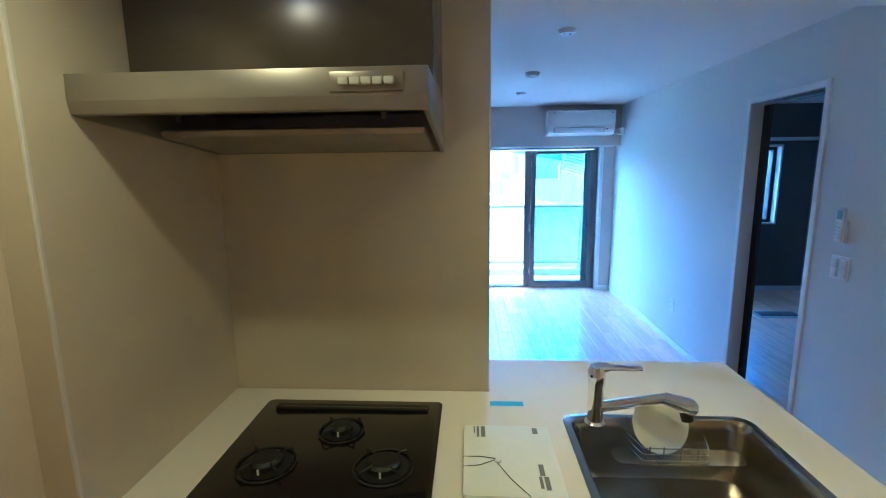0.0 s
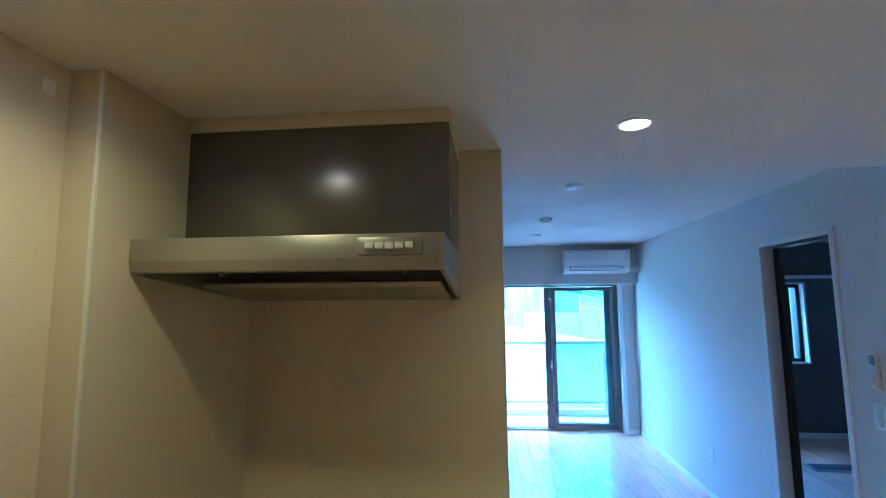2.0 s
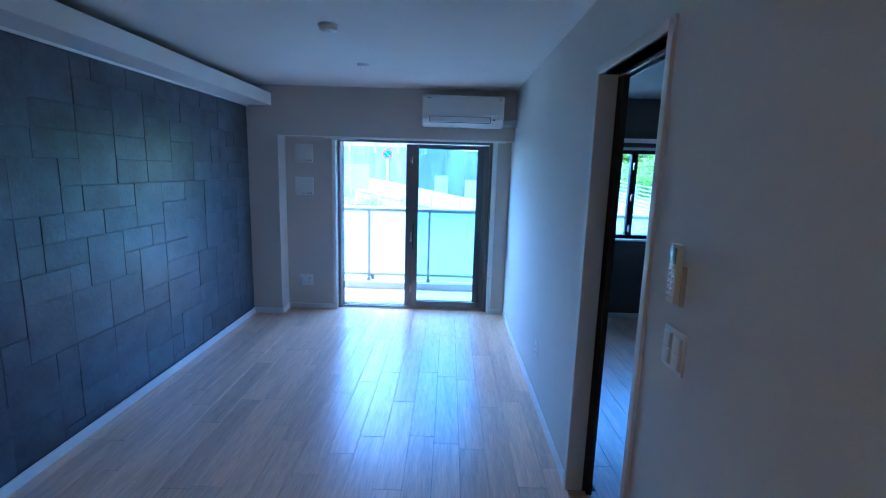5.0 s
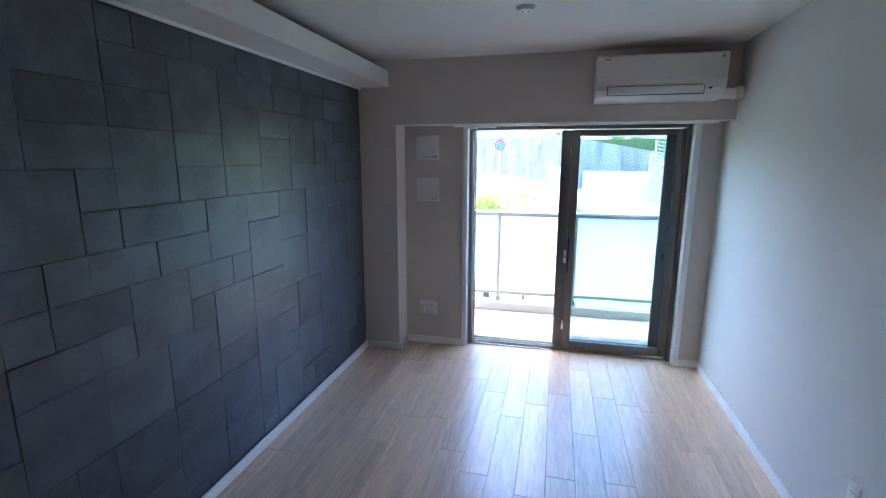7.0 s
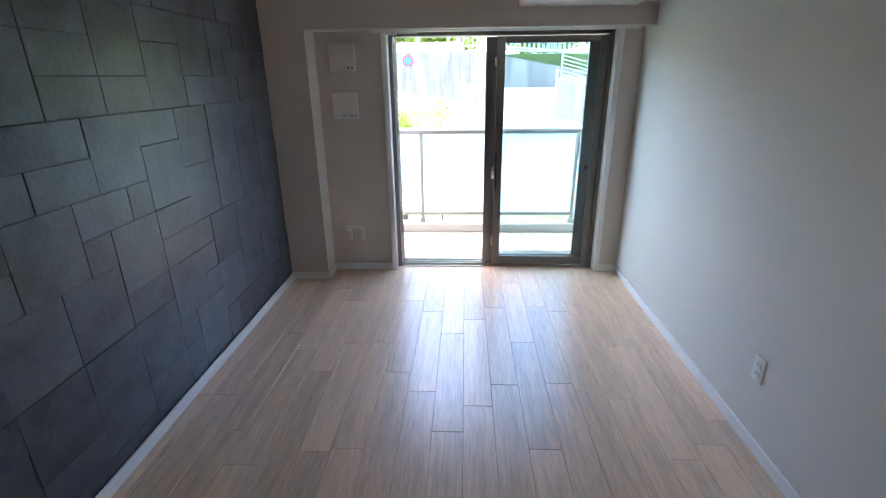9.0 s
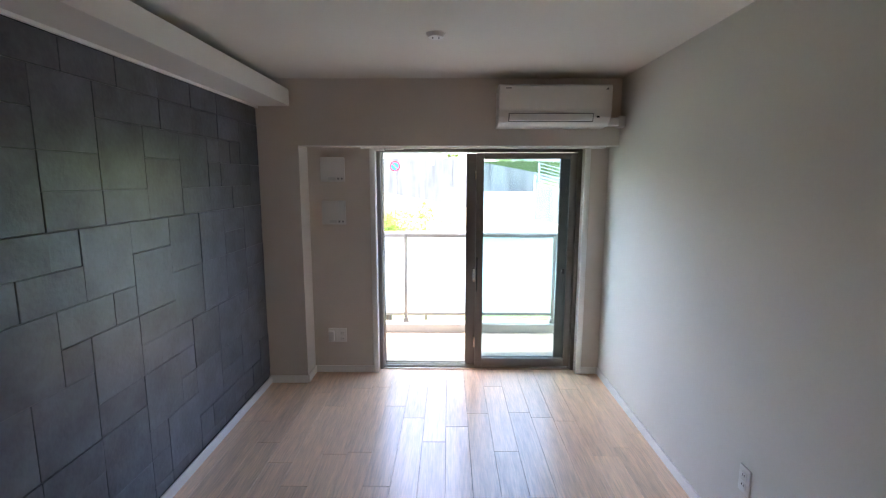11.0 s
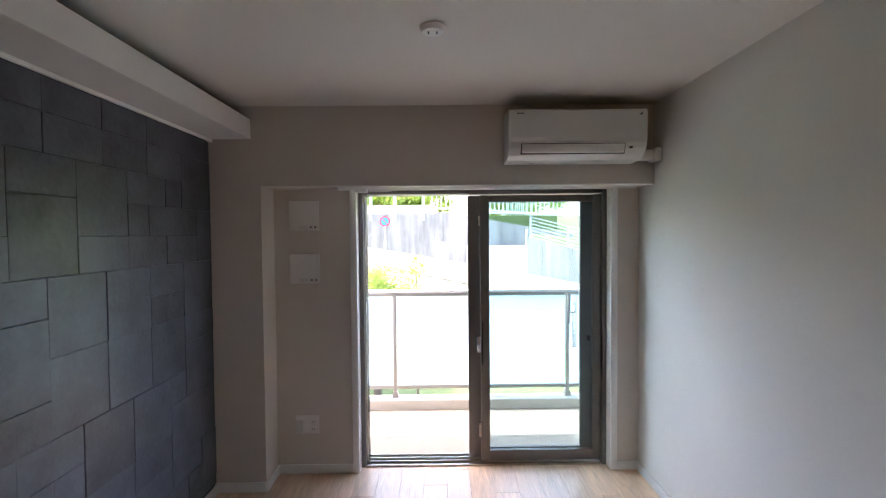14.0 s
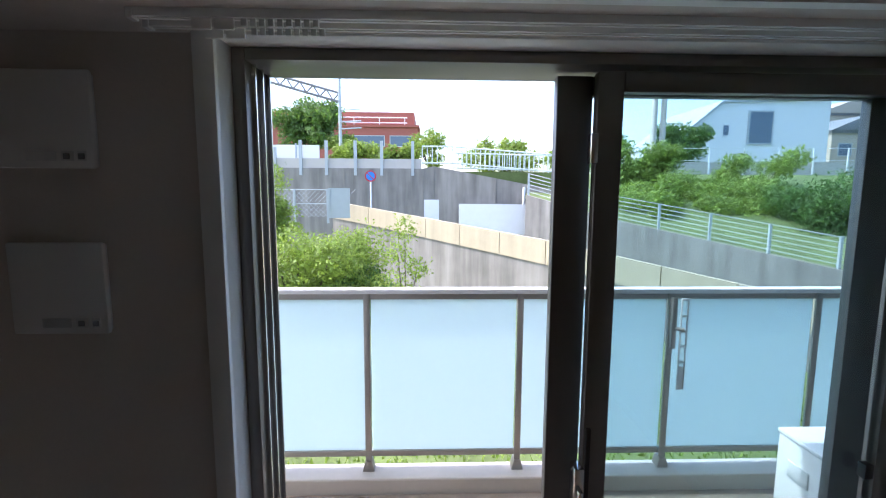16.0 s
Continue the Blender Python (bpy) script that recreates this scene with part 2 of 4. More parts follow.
for leafy, through_colour in ((LEAF, (0.30, 0.42, 0.06, 1)), (LEAF_DARK, (0.16, 0.30, 0.05, 1))):
    lt = leafy.node_tree
    old = lt.nodes["Principled BSDF"].inputs["Base Color"].links[0].from_socket
    each, spread, tone = lt.nodes.new("ShaderNodeNewGeometry"), lt.nodes.new("ShaderNodeMath"), lt.nodes.new("ShaderNodeVectorMath")
    spread.operation, tone.operation = "MULTIPLY_ADD", "SCALE"
    spread.inputs[1].default_value, spread.inputs[2].default_value = 1.3, 0.35
    lt.links.new(each.outputs["Random Per Island"], spread.inputs[0])
    lt.links.new(old, tone.inputs[0])
    lt.links.new(spread.outputs[0], tone.inputs["Scale"])
    lt.links.new(tone.outputs[0], lt.nodes["Principled BSDF"].inputs["Base Color"])
    thin, both = lt.nodes.new("ShaderNodeBsdfTranslucent"), lt.nodes.new("ShaderNodeMixShader")
    thin.inputs["Color"].default_value = through_colour
    both.inputs[0].default_value = 0.4
    lt.links.new(lt.nodes["Principled BSDF"].outputs[0], both.inputs[1])
    lt.links.new(thin.outputs[0], both.inputs[2])
    lt.links.new(both.outputs[0], lt.nodes["Material Output"].inputs["Surface"])

SINK_STEEL = material("satin sink steel", (0.40, 0.37, 0.32), 0.24, 1.0, var=0.08, scale=6, fine=0.05, fine_scale=120)

GLASS = bpy.data.materials.new("window glass")
GLASS.use_nodes = True
gt = GLASS.node_tree
gt.nodes.remove(gt.nodes["Principled BSDF"])
clear, shine, blend = gt.nodes.new("ShaderNodeBsdfTransparent"), gt.nodes.new("ShaderNodeBsdfGlossy"), gt.nodes.new("ShaderNodeMixShader")
clear.inputs["Color"].default_value = (0.84, 0.915, 0.935, 1)
shine.inputs["Roughness"].default_value = 0.02
facing, gain = gt.nodes.new("ShaderNodeLayerWeight"), gt.nodes.new("ShaderNodeMath")
facing.inputs["Blend"].default_value = 0.15
gain.operation = "MULTIPLY_ADD"
gain.inputs[1].default_value, gain.inputs[2].default_value = 0.35, 0.02
gt.links.new(facing.outputs["Facing"], gain.inputs[0])
gt.links.new(gain.outputs[0], blend.inputs[0])
gt.links.new(clear.outputs[0], blend.inputs[1])
gt.links.new(shine.outputs[0], blend.inputs[2])
gt.links.new(blend.outputs[0], gt.nodes["Material Output"].inputs["Surface"])

FROST = bpy.data.materials.new("frosted panel")
FROST.use_nodes = True
ft = FROST.node_tree
fp = ft.nodes["Principled BSDF"]
fp.inputs["Base Color"].default_value = (0.80, 0.88, 0.88, 1)
fp.inputs["Roughness"].default_value = 0.35
tr, fm = ft.nodes.new("ShaderNodeBsdfTranslucent"), ft.nodes.new("ShaderNodeMixShader")
tr.inputs["Color"].default_value = (0.86, 0.95, 0.96, 1)
fm.inputs[0].default_value = 0.7
ft.links.new(fp.outputs[0], fm.inputs[1])
ft.links.new(tr.outputs[0], fm.inputs[2])
ft.links.new(fm.outputs[0], ft.nodes["Material Output"].inputs["Surface"])

# ---- large structure: floor, walls, ceilings ----
XL, XR = -0.64, 2.10            # tiled wall, right-hand wall
YB, YH, YW = -1.30, 5.90, 6.12  # wall behind, header face, window wall
ZC, ZK = 2.40, 2.24             # living-room and kitchen ceilings
YK0, YK1, XK = 1.43, 1.84, 0.29  # kitchen back wall and its free end
floor = structure("floor", box((-0.95, YB, -0.15), (4.8, 6.40, -0.008)), JOINT, "light oak plank floor of the empty flat", "floor")
structure("ceiling", box((-0.95, YK1, ZC), (4.8, 6.40, 2.60)), CEILING, "off-white papered living room ceiling", "ceiling")
structure("ceiling_kitchen", box((-0.95, YB, ZK), (2.25, YK1, 2.60)), CEILING, "lowered off-white kitchen ceiling", "ceiling")
structure("wall_tiled", box((-0.95, YK1, 0), (-0.668, 6.40, ZC)), TILE_BACK, "wall behind the slate grey tiles", "wall")
structure("wall_kitchen_back", box((-0.95, YK0, 0), (XK, YK1, ZK)), WALLPAPER, "beige wall between kitchen and living room", "wall")
structure("wall_kitchen_side", box((-0.95, YB, 0), (-0.72, YK0, ZK)), CREAM, "cream textured wallpaper on the kitchen wall", "wall")
structure("wall_behind", box((-0.95, YB - 0.15, 0), (2.25, YB, ZK)), CREAM, "plain cream wall closing the kitchen", "wall")
structure("wall_entry_side", box((2.12, YB, 0), (2.25, 0.485, ZK)), CREAM, "cream wall beside the kitchen", "wall")
structure("wall_pillar", box((2.088, 0.485, 0), (2.25, 0.672, ZK)), CREAM, "narrow cream wall pillar with the intercom", "wall")
DY0, DY1, DZ = 2.505, 3.165, 2.045   # door opening in the right-hand wall
structure("wall_right", boxes([((XR, 0.672, 0), (2.175, DY0, ZK)), ((XR, YK1, ZK), (2.175, DY0, ZC)), ((XR, DY1, 0), (2.175, 6.40, ZC)), ((XR, DY0, DZ), (2.175, DY1, ZC))]),
          GREY_PAPER, "grey-beige papered long wall with a doorway", "wall")
WX0, WX1, WZ1 = 0.215, 1.91, 1.918   # balcony window opening
structure("wall_window", boxes([((XL - 0.02, YW, 0), (WX0, 6.40, ZC)), ((WX1, YW, 0), (XR, 6.40, ZC)), ((WX0, YW, WZ1), (WX1, 6.40, ZC))]),
          WALLPAPER, "beige papered wall round the balcony window", "wall")
structure("wall_header", boxes([((XL - 0.02, YH, 0), (-0.335, YW, ZC)), ((-0.335, YH, 1.912), (XR, YW, ZC))]), WALLPAPER, "beige wall pillar and lintel before the window", "wall")
structure("beam", box((XL - 0.02, YK1, 2.20), (-0.39, YH, 2.322), 0.003), BEAM, "white papered cove box below the ceiling over the tiled wall", "beam")

# bedroom behind the doorway
BX = 4.6
# window wall and far wall carry the room's shade in their dark colour
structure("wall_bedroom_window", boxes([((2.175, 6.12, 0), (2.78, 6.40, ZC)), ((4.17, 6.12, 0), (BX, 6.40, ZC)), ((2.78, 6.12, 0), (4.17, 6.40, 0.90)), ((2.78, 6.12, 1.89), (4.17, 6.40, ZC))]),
          DIMMED_PAPER, "papered bedroom wall with a window, dimness put into its dark grey", "wall")
structure("wall_bedroom_far", box((BX, 0.9, 0), (4.8, 6.40, ZC)), DIMMED_PAPER, "plain bedroom wall, dimness put into its dark grey", "wall")
structure("wall_bedroom_near", box((2.175, 0.9, 0), (BX, 1.05, ZC)), WALLPAPER, "plain beige bedroom wall", "wall")
structure("ceiling_bedroom", box((2.251, 0.9, ZC - 0.0), (BX, YK1, 2.6)), CEILING, "off-white bedroom ceiling", "ceiling")


def baseboard(lo, hi):
    structure("baseboard", box(lo, hi, 0.003), WHITE_TRIM, "white painted baseboard along the wall", "baseboard")


BH = 0.062
baseboard((XL, YK1 + 0.012, 0), (XL + 0.012, YH, BH))
baseboard((XL + 0.012, YH - 0.012, 0), (-0.335, YH, BH))
baseboard((-0.335, YH, 0), (-0.323, YW, BH))
baseboard((-0.323, YW - 0.012, 0), (WX0 - 0.045, YW, BH))
baseboard((WX1 + 0.045, YW - 0.012, 0), (XR - 0.012, YW, BH))
baseboard((XR - 0.012, DY1 + 0.042, 0), (XR, YW, BH))
baseboard((XR - 0.012, 0.672, 0), (XR, DY0 - 0.042, BH))
baseboard((2.175, 6.108, 0), (BX, 6.12, BH))
structure("trim", box((XL - 0.0, YK1, 2.184), (XL + 0.014, YH - 0.001, 2.199)), WHITE_TRIM, "thin white strip between tiles and beam", "trim")
structure("trim", box((-0.335, YH - 0.006, 1.904), (XR, YH + 0.02, 1.912)), WHITE_TRIM, "thin white edge under the lintel", "trim")
rail = holder("curtain_rail", "white double curtain rail with gliders under the lintel", "curtain rail", at=(1.08, 6.03, 1.912))
for ry in (5.995, 6.045):
    place(part("track", boxes([((0.13, ry - 0.010, 1.897), (2.03, ry - 0.004, 1.912)), ((0.13, ry + 0.004, 1.897), (2.03, ry + 0.010, 1.912)), ((0.13, ry - 0.004, 1.907), (2.03, ry + 0.004, 1.912))]), WHITE_TRIM), rail)
    for k in range(9):
        gx = 0.32 + 0.016 * k
        place(part("glider", box((gx - 0.005, ry - 0.0035, 1.885), (gx + 0.005, ry + 0.0035, 1.906), 0.001), PLASTIC2), rail)
    for gx in (0.245, 0.285):
        place(part("runner", box((gx - 0.018, ry - 0.0035, 1.878), (gx + 0.018, ry + 0.0035, 1.905), 0.003), PLASTIC), rail)
    place(part("end_cap", box((0.118, ry - 0.012, 1.893), (0.13, ry + 0.012, 1.912), 0.002), PLASTIC), rail)

# ---- doorway ----
door = holder("door_1", "open sliding door, dark brown edge, in an off-white frame", "door")
door["kind"] = "structure"
part("jamb", box((2.088, DY0 - 0.038, 0), (2.177, DY0, DZ + 0.038), 0.003), DOOR_FRAME, door)
part("jamb", box((2.088, DY1, 0), (2.177, DY1 + 0.038, DZ + 0.038), 0.003), DOOR_FRAME, door)
part("head", box((2.088, DY0, DZ), (2.177, DY1, DZ + 0.038), 0.003), DOOR_FRAME, door)
part("track", boxes([((2.179, DY0 - 0.03, DZ - 0.012), (2.186, 4.0, DZ + 0.02)), ((2.218, DY0 - 0.03, DZ - 0.012), (2.225, 4.0, DZ + 0.02))], 0.002), STEEL, door, "bright metal sliding track")
leaf = part("door_leaf", box((2.188, 3.13, 0.002), (2.216, 3.98, DZ - 0.004), 0.003), DOOR_DARK, door, "dark brown sliding door leaf")

# ---- balcony window ----
win = holder("window_1", "bronze aluminium balcony sliding window, one half open", "window")
win["kind"] = "structure"
TW = 0.045
part("casing", box((WX0 - TW, YW - 0.014, 0.0), (WX0, 6.19, WZ1 + 0.006), 0.003), WHITE_TRIM, win, "white casing")
part("casing", box((WX1, YW - 0.014, 0.0), (WX1 + TW, 6.19, WZ1 + 0.006), 0.003), WHITE_TRIM, win, "white casing")
part("casing", box((WX0, YW - 0.012, WZ1 - 0.012), (WX1, 6.19, WZ1 + 0.006), 0.003), WHITE_TRIM, win, "white casing")
part("window_frame", box((WX0, 6.19, 0.0), (WX0 + 0.03, 6.36, WZ1 - 0.012), 0.002), BRONZE, win)
part("window_frame", box((WX1 - 0.03, 6.19, 0.0), (WX1, 6.36, WZ1 - 0.012), 0.002), BRONZE, win)
part("window_frame", box((WX0 + 0.03, 6.19, WZ1 - 0.038), (WX1 - 0.03, 6.36, WZ1 - 0.012), 0.002), BRONZE, win)
part("window_sill", boxes([((WX0 + 0.03, 6.19, -0.008), (WX1 - 0.03, 6.36, 0.012)), ((WX0 + 0.03, 6.225, 0.012), (WX1 - 0.03, 6.231, 0.024)), ((WX0 + 0.03, 6.275, 0.012), (WX1 - 0.03, 6.281, 0.024)),
                            ((WX0 + 0.03, 6.325, 0.012), (WX1 - 0.03, 6.331, 0.024))]), STEEL, win, "grooved metal sill track")
part("side_track", boxes([((WX0 + 0.03, 6.225, 0.02), (WX0 + 0.04, 6.231, WZ1 - 0.038)), ((WX0 + 0.03, 6.275, 0.02), (WX0 + 0.04, 6.281, WZ1 - 0.038)), ((WX0 + 0.03, 6.325, 0.02), (WX0 + 0.04, 6.331, WZ1 - 0.038))]), STEEL, win)


def sash(x0, x1, y0, y1, wl, wr, ztop, bottom=0.07):
    s = part("sash", boxes([((x0, y0, 0.026), (x0 + wl, y1, ztop)), ((x1 - wr, y0, 0.026), (x1, y1, ztop)), ((x0 + wl, y0, ztop - 0.047), (x1 - wr, y1, ztop)), ((x0 + wl, y0, 0.026), (x1 - wr, y1, 0.026 + bottom))], 0.003), BRONZE, win)
    pane = part("pane", box((x0 + wl, (y0 + y1) / 2 - 0.004, 0.026 + bottom), (x1 - wr, (y0 + y1) / 2 + 0.004, ztop - 0.047)), GLASS, s, "slightly blue clear glass", smooth=False)
    pane.visible_shadow = False
    return s


inner = sash(1.045, 1.878, 6.212, 6.242, 0.062, 0.055, 1.872)
outer = sash(0.962, 1.835, 6.262, 6.292, 0.088, 0.085, 1.872)
part("crescent_lock", boxes([((1.02, 6.19, 0.79), (1.045, 6.235, 0.90)), ((1.025, 6.17, 0.80), (1.038, 6.20, 0.85))], 0.004), STEEL, inner, "steel crescent lock")
part("side_latch", box((1.028, 6.196, 0.20), (1.046, 6.225, 0.30), 0.004), STEEL, inner)
part("side_latch", box((1.028, 6.196, 1.66), (1.046, 6.225, 1.73), 0.004), STEEL, inner)
part("pull", box((1.05, 6.204, 0.70), (1.062, 6.214, 1.0), 0.002), DARK, inner)
part("handle", box((1.775, 6.19, 0.86), (1.80, 6.215, 0.90), 0.004), DARK, inner)

bw = holder("window_2", "dark framed bedroom sliding window, half seen through the doorway", "window")
bw["kind"] = "structure"
part("casing", boxes([((2.76, 6.105, 1.875), (4.19, 6.19, 1.90)), ((2.76, 6.105, 0.885), (4.19, 6.19, 0.905)), ((2.76, 6.105, 0.905), (2.785, 6.19, 1.875)), ((4.165, 6.105, 0.905), (4.19, 6.19, 1.875))], 0.002), WHITE_TRIM, bw)
part("window_frame", boxes([((2.785, 6.19, 0.905), (2.83, 6.3, 1.875)), ((4.12, 6.19, 0.905), (4.165, 6.3, 1.875)), ((2.83, 6.19, 1.835), (4.12, 6.3, 1.875)), ((2.83, 6.19, 0.905), (4.12, 6.3, 0.945))], 0.003), DOOR_DARK, bw)
part("sash_stile", box((4.02, 6.215, 0.945), (4.06, 6.255, 1.835), 0.003), DOOR_DARK, bw)
part("mullion", box((3.43, 6.20, 0.945), (3.50, 6.26, 1.835), 0.003), DOOR_DARK, bw)
for hz in (1.02, 1.36, 1.70):
    part("latch", box((3.445, 6.17, hz - 0.04), (3.47, 6.2, hz + 0.04), 0.006), STEEL, bw)
for px0, px1 in ((2.83, 3.43), (3.50, 4.12)):
    pane = part("pane", box((px0, 6.23, 0.945), (px1, 6.236, 1.835)), GLASS, bw, smooth=False)
    pane.visible_shadow = False
tagged(part("curtain_rail", box((2.65, 6.03, 1.945), (4.58, 6.118, 1.985), 0.004), WHITE_TRIM), "white curtain rail box above the bedroom window", "curtain rail")

mat_board = holder("floor_board", "dark flat board with a pale rim lying on the bedroom floor", "board", at=(3.62, 5.02, 0))
place(part("panel", box((3.41, 4.93, 0.001), (3.84, 5.11, 0.016), 0.002), DARK), mat_board)
place(part("rim", boxes([((3.40, 4.92, 0.001), (3.85, 4.93, 0.018)), ((3.40, 5.11, 0.001), (3.85, 5.12, 0.018)), ((3.40, 4.93, 0.001), (3.41, 5.11, 0.018)), ((3.84, 4.93, 0.001), (3.85, 5.11, 0.018))]), PLASTIC2, None, "pale rim"), mat_board)

# ---- balcony ----
BZ = -0.135
structure("balcony_floor", box((-3.0, 6.40, BZ - 0.18), (5.5, 7.60, BZ)), BALCONY_FLOOR, "beige wood-patterned balcony floor", "balcony floor")
structure("balcony_curb", box((-3.0, 7.60, BZ - 0.18), (5.5, 7.765, -0.04), 0.01), CONCRETE_CLEAN, "pale concrete curb under the balcony railing", "curb")
structure("balcony_roof", box((-3.0, 6.40, 2.90), (5.5, 7.32, 3.10)), CONCRETE_CLEAN, "pale underside of the balcony above", "balcony")
structure("facade", boxes([((-3.0, 6.405, BZ), (-0.95, 6.55, 2.55)), ((-3.0, 6.1, -3.0), (5.5, 6.40, -0.32)), ((4.8, 6.405, BZ), (5.5, 6.55, 2.55)), ((-3.0, 6.405, 2.605), (5.5, 6.55, 2.90))]), CONCRETE_CLEAN, "pale outer wall of the block of flats", "wall")

railing = holder("balcony_railing", "grey aluminium balcony railing with frosted glass panels", "railing", at=(0, 7.72, -0.04))
posts = [0.305 + 0.875 * k for k in range(-3, 6)]
place(part("top_rail", box((posts[0] - 0.3, 7.68, 1.02), (posts[-1] + 0.3, 7.75, 1.048), 0.006), WHITE_PAINT, None, "pale top rail"), railing)
place(part("upper_rail", box((posts[0] - 0.3, 7.70, 0.985), (posts[-1] + 0.3, 7.735, 1.02), 0.003), RAIL_METAL), railing)
place(part("lower_rail", box((posts[0] - 0.3, 7.70, 0.04), (posts[-1] + 0.3, 7.735, 0.075), 0.003), RAIL_METAL), railing)
for px in posts:
    po = place(part("post", box((px - 0.018, 7.685, -0.04), (px + 0.018, 7.70, 1.02), 0.002), RAIL_METAL), railing)
    base = part("post_base", prism([(-0.035, -0.04), (0.035, -0.04), (0.02, 0.02), (-0.02, 0.02)], "y", 7.672, 7.74, 0.003), RAIL_METAL)
    base.data.transform(Matrix.Translation((px, 0, 0)))
    base.parent = po
for pa, pb in zip(posts, posts[1:]):
    place(part("panel", box((pa + 0.02, 7.712, 0.075), (pb - 0.02, 7.722, 0.985)), FROST, smooth=False), railing)


def pole_arm(x):
    """Folding clothes-pole arm fixed on a railing post: a flat bar with oval holes."""
    a = holder("clothes_pole_arm", "pale grey folding clothes pole arm on the railing post", "clothes pole holder", "clothes pole arms", (x, 7.68, 0.6))
    place(part("bracket", box((x - 0.015, 7.655, 0.70), (x + 0.015, 7.684, 1.0), 0.004), RAIL_METAL), a)
    bm = bmesh.new()
    add_box(bm, (x + 0.028, 7.64, 0.46), (x + 0.036, 7.652, 1.0), 0.003)
    add_box(bm, (x + 0.064, 7.64, 0.46), (x + 0.072, 7.652, 1.0), 0.003)
    for z0, z1 in ((0.985, 1.0), (0.89, 0.905), (0.80, 0.815), (0.71, 0.725), (0.62, 0.635), (0.46, 0.60)):
        add_box(bm, (x + 0.036, 7.641, z0), (x + 0.064, 7.651, z1), 0.002)
    place(part("arm", bm, PLASTIC2), a)
    place(part("pivot", tube((x + 0.05, 7.635, 0.82), (x - 0.0, 7.67, 0.82), 0.012), RAIL_METAL), a)


pole_arm(2.061)
tagged(part("drain_ring", lathe([(0.03, 0), (0.03, 0.004), (0.022, 0.004)], (1.10, 7.42, BZ), 20), STEEL), "small steel drain ring in the balcony floor", "drain")

unit = holder("outdoor_unit", "white outdoor air conditioner unit standing on the balcony", "air conditioner", at=(2.7, 7.05, BZ))
place(part("casing", box((2.36, 6.92, BZ + 0.05), (3.12, 7.20, BZ + 0.58), 0.015), PLASTIC), unit)
for fx in (2.46, 3.0):
    place(part("foot", box((fx, 6.88, BZ), (fx + 0.06, 7.24, BZ + 0.05), 0.004), PLASTIC2), unit)
place(part("top_plate", box((2.355, 6.915, BZ + 0.575), (3.125, 7.205, BZ + 0.60), 0.01), PLASTIC), unit)
place(part("side_grip", box((2.352, 7.0, BZ + 0.40), (2.362, 7.12, BZ + 0.48), 0.004), PLASTIC2), unit)
for k in range(5):
    place(part("vent_slot", box((2.353, 6.98, BZ + 0.2 + 0.02 * k), (2.363, 7.10, BZ + 0.208 + 0.02 * k)), PLASTIC2), unit)

# ---- kitchen ----
structure("kitchen_panel_side", box((-0.72, 0.72, 0), (-0.635, YK0, ZK)), PANEL, "glossy beige kitchen panel on the side wall", "wall panel")
structure("kitchen_panel_back", box((-0.635, YK0 - 0.012, 0.85), (XK, YK0, ZK)), PANEL, "glossy beige kitchen panel behind the hob", "wall panel")
structure("trim", box((XK - 0.001, YK0 - 0.014, 0.85), (XK + 0.004, YK0 + 0.006, ZK), 0.001), DOOR_FRAME, "thin metal edge of the kitchen panel", "trim")
structure("trim", box((-0.638, 0.712, 0), (-0.63, 0.72, ZK), 0.001), DOOR_FRAME, "thin edge strip of the side panel", "trim")

# worktop with the cut-out for the sink
CX1, CY0, CY1, CZ = 1.255, 0.74, 1.70, 0.855
SX0, SX1, SY0, SY1 = 0.53, 1.095, 0.80, 1.255
top = thing("worktop", prism([(-0.635, CY0), (0.8, CY0), (0.8, SY0), (SX0, SY0), (SX0, SY1), (SX1, SY1), (SX1, SY0), (0.8004, SY0), (0.8004, CY0), (CX1, CY0), (CX1, CY1),
                             (XK + 0.006, CY1), (XK + 0.006, YK0 - 0.016), (-0.635, YK0 - 0.016)], "z", CZ - 0.03, CZ), STONE, "off-white kitchen worktop on the base units", "worktop")
thing("base_cabinet", box((-0.63, CY0 + 0.03, 0), (0.50, YK0 - 0.01, CZ - 0.031), 0.003), CABINET, "beige kitchen base unit below the hob", "cabinet")
thing("base_cabinet", boxes([((0.505, CY0 + 0.03, 0), (CX1 - 0.02, CY0 + 0.05, CZ - 0.031)), ((CX1 - 0.04, CY0 + 0.05, 0), (CX1 - 0.02, CY1 - 0.03, CZ - 0.031)), ((0.505, CY1 - 0.05, 0), (CX1 - 0.04, CY1 - 0.03, CZ - 0.031)),
                             ((0.505, CY0 + 0.05, 0), (0.525, CY1 - 0.05, CZ - 0.031)), ((0.525, CY0 + 0.05, 0.05), (CX1 - 0.04, CY1 - 0.05, 0.07))]), CABINET, "beige kitchen base unit below the sink", "cabinet")


def loft(rings):
    """Skins a row of equal loops, and closes the last."""
    bm = bmesh.new()
    made = [[bm.verts.new(p) for p in ring] for ring in rings]
    n = len(rings[0])
    for a, b in zip(made, made[1:]):
        for k in range(n):
            bm.faces.new((a[k], a[(k + 1) % n], b[(k + 1) % n], b[k]))
    bm.faces.new(made[-1])
    bmesh.ops.recalc_face_normals(bm, faces=bm.faces)
    return bm


def ring(d, z, r):
    return [(x, y, z) for x, y in rounded(SX0 - 0.012 + d, SY0 - 0.012 + d, SX1 + 0.012 - d, SY1 + 0.012 - d, r)]


sink = holder("sink", "stainless steel kitchen sink let into the worktop", "sink", at=(0.81, 1.03, CZ))
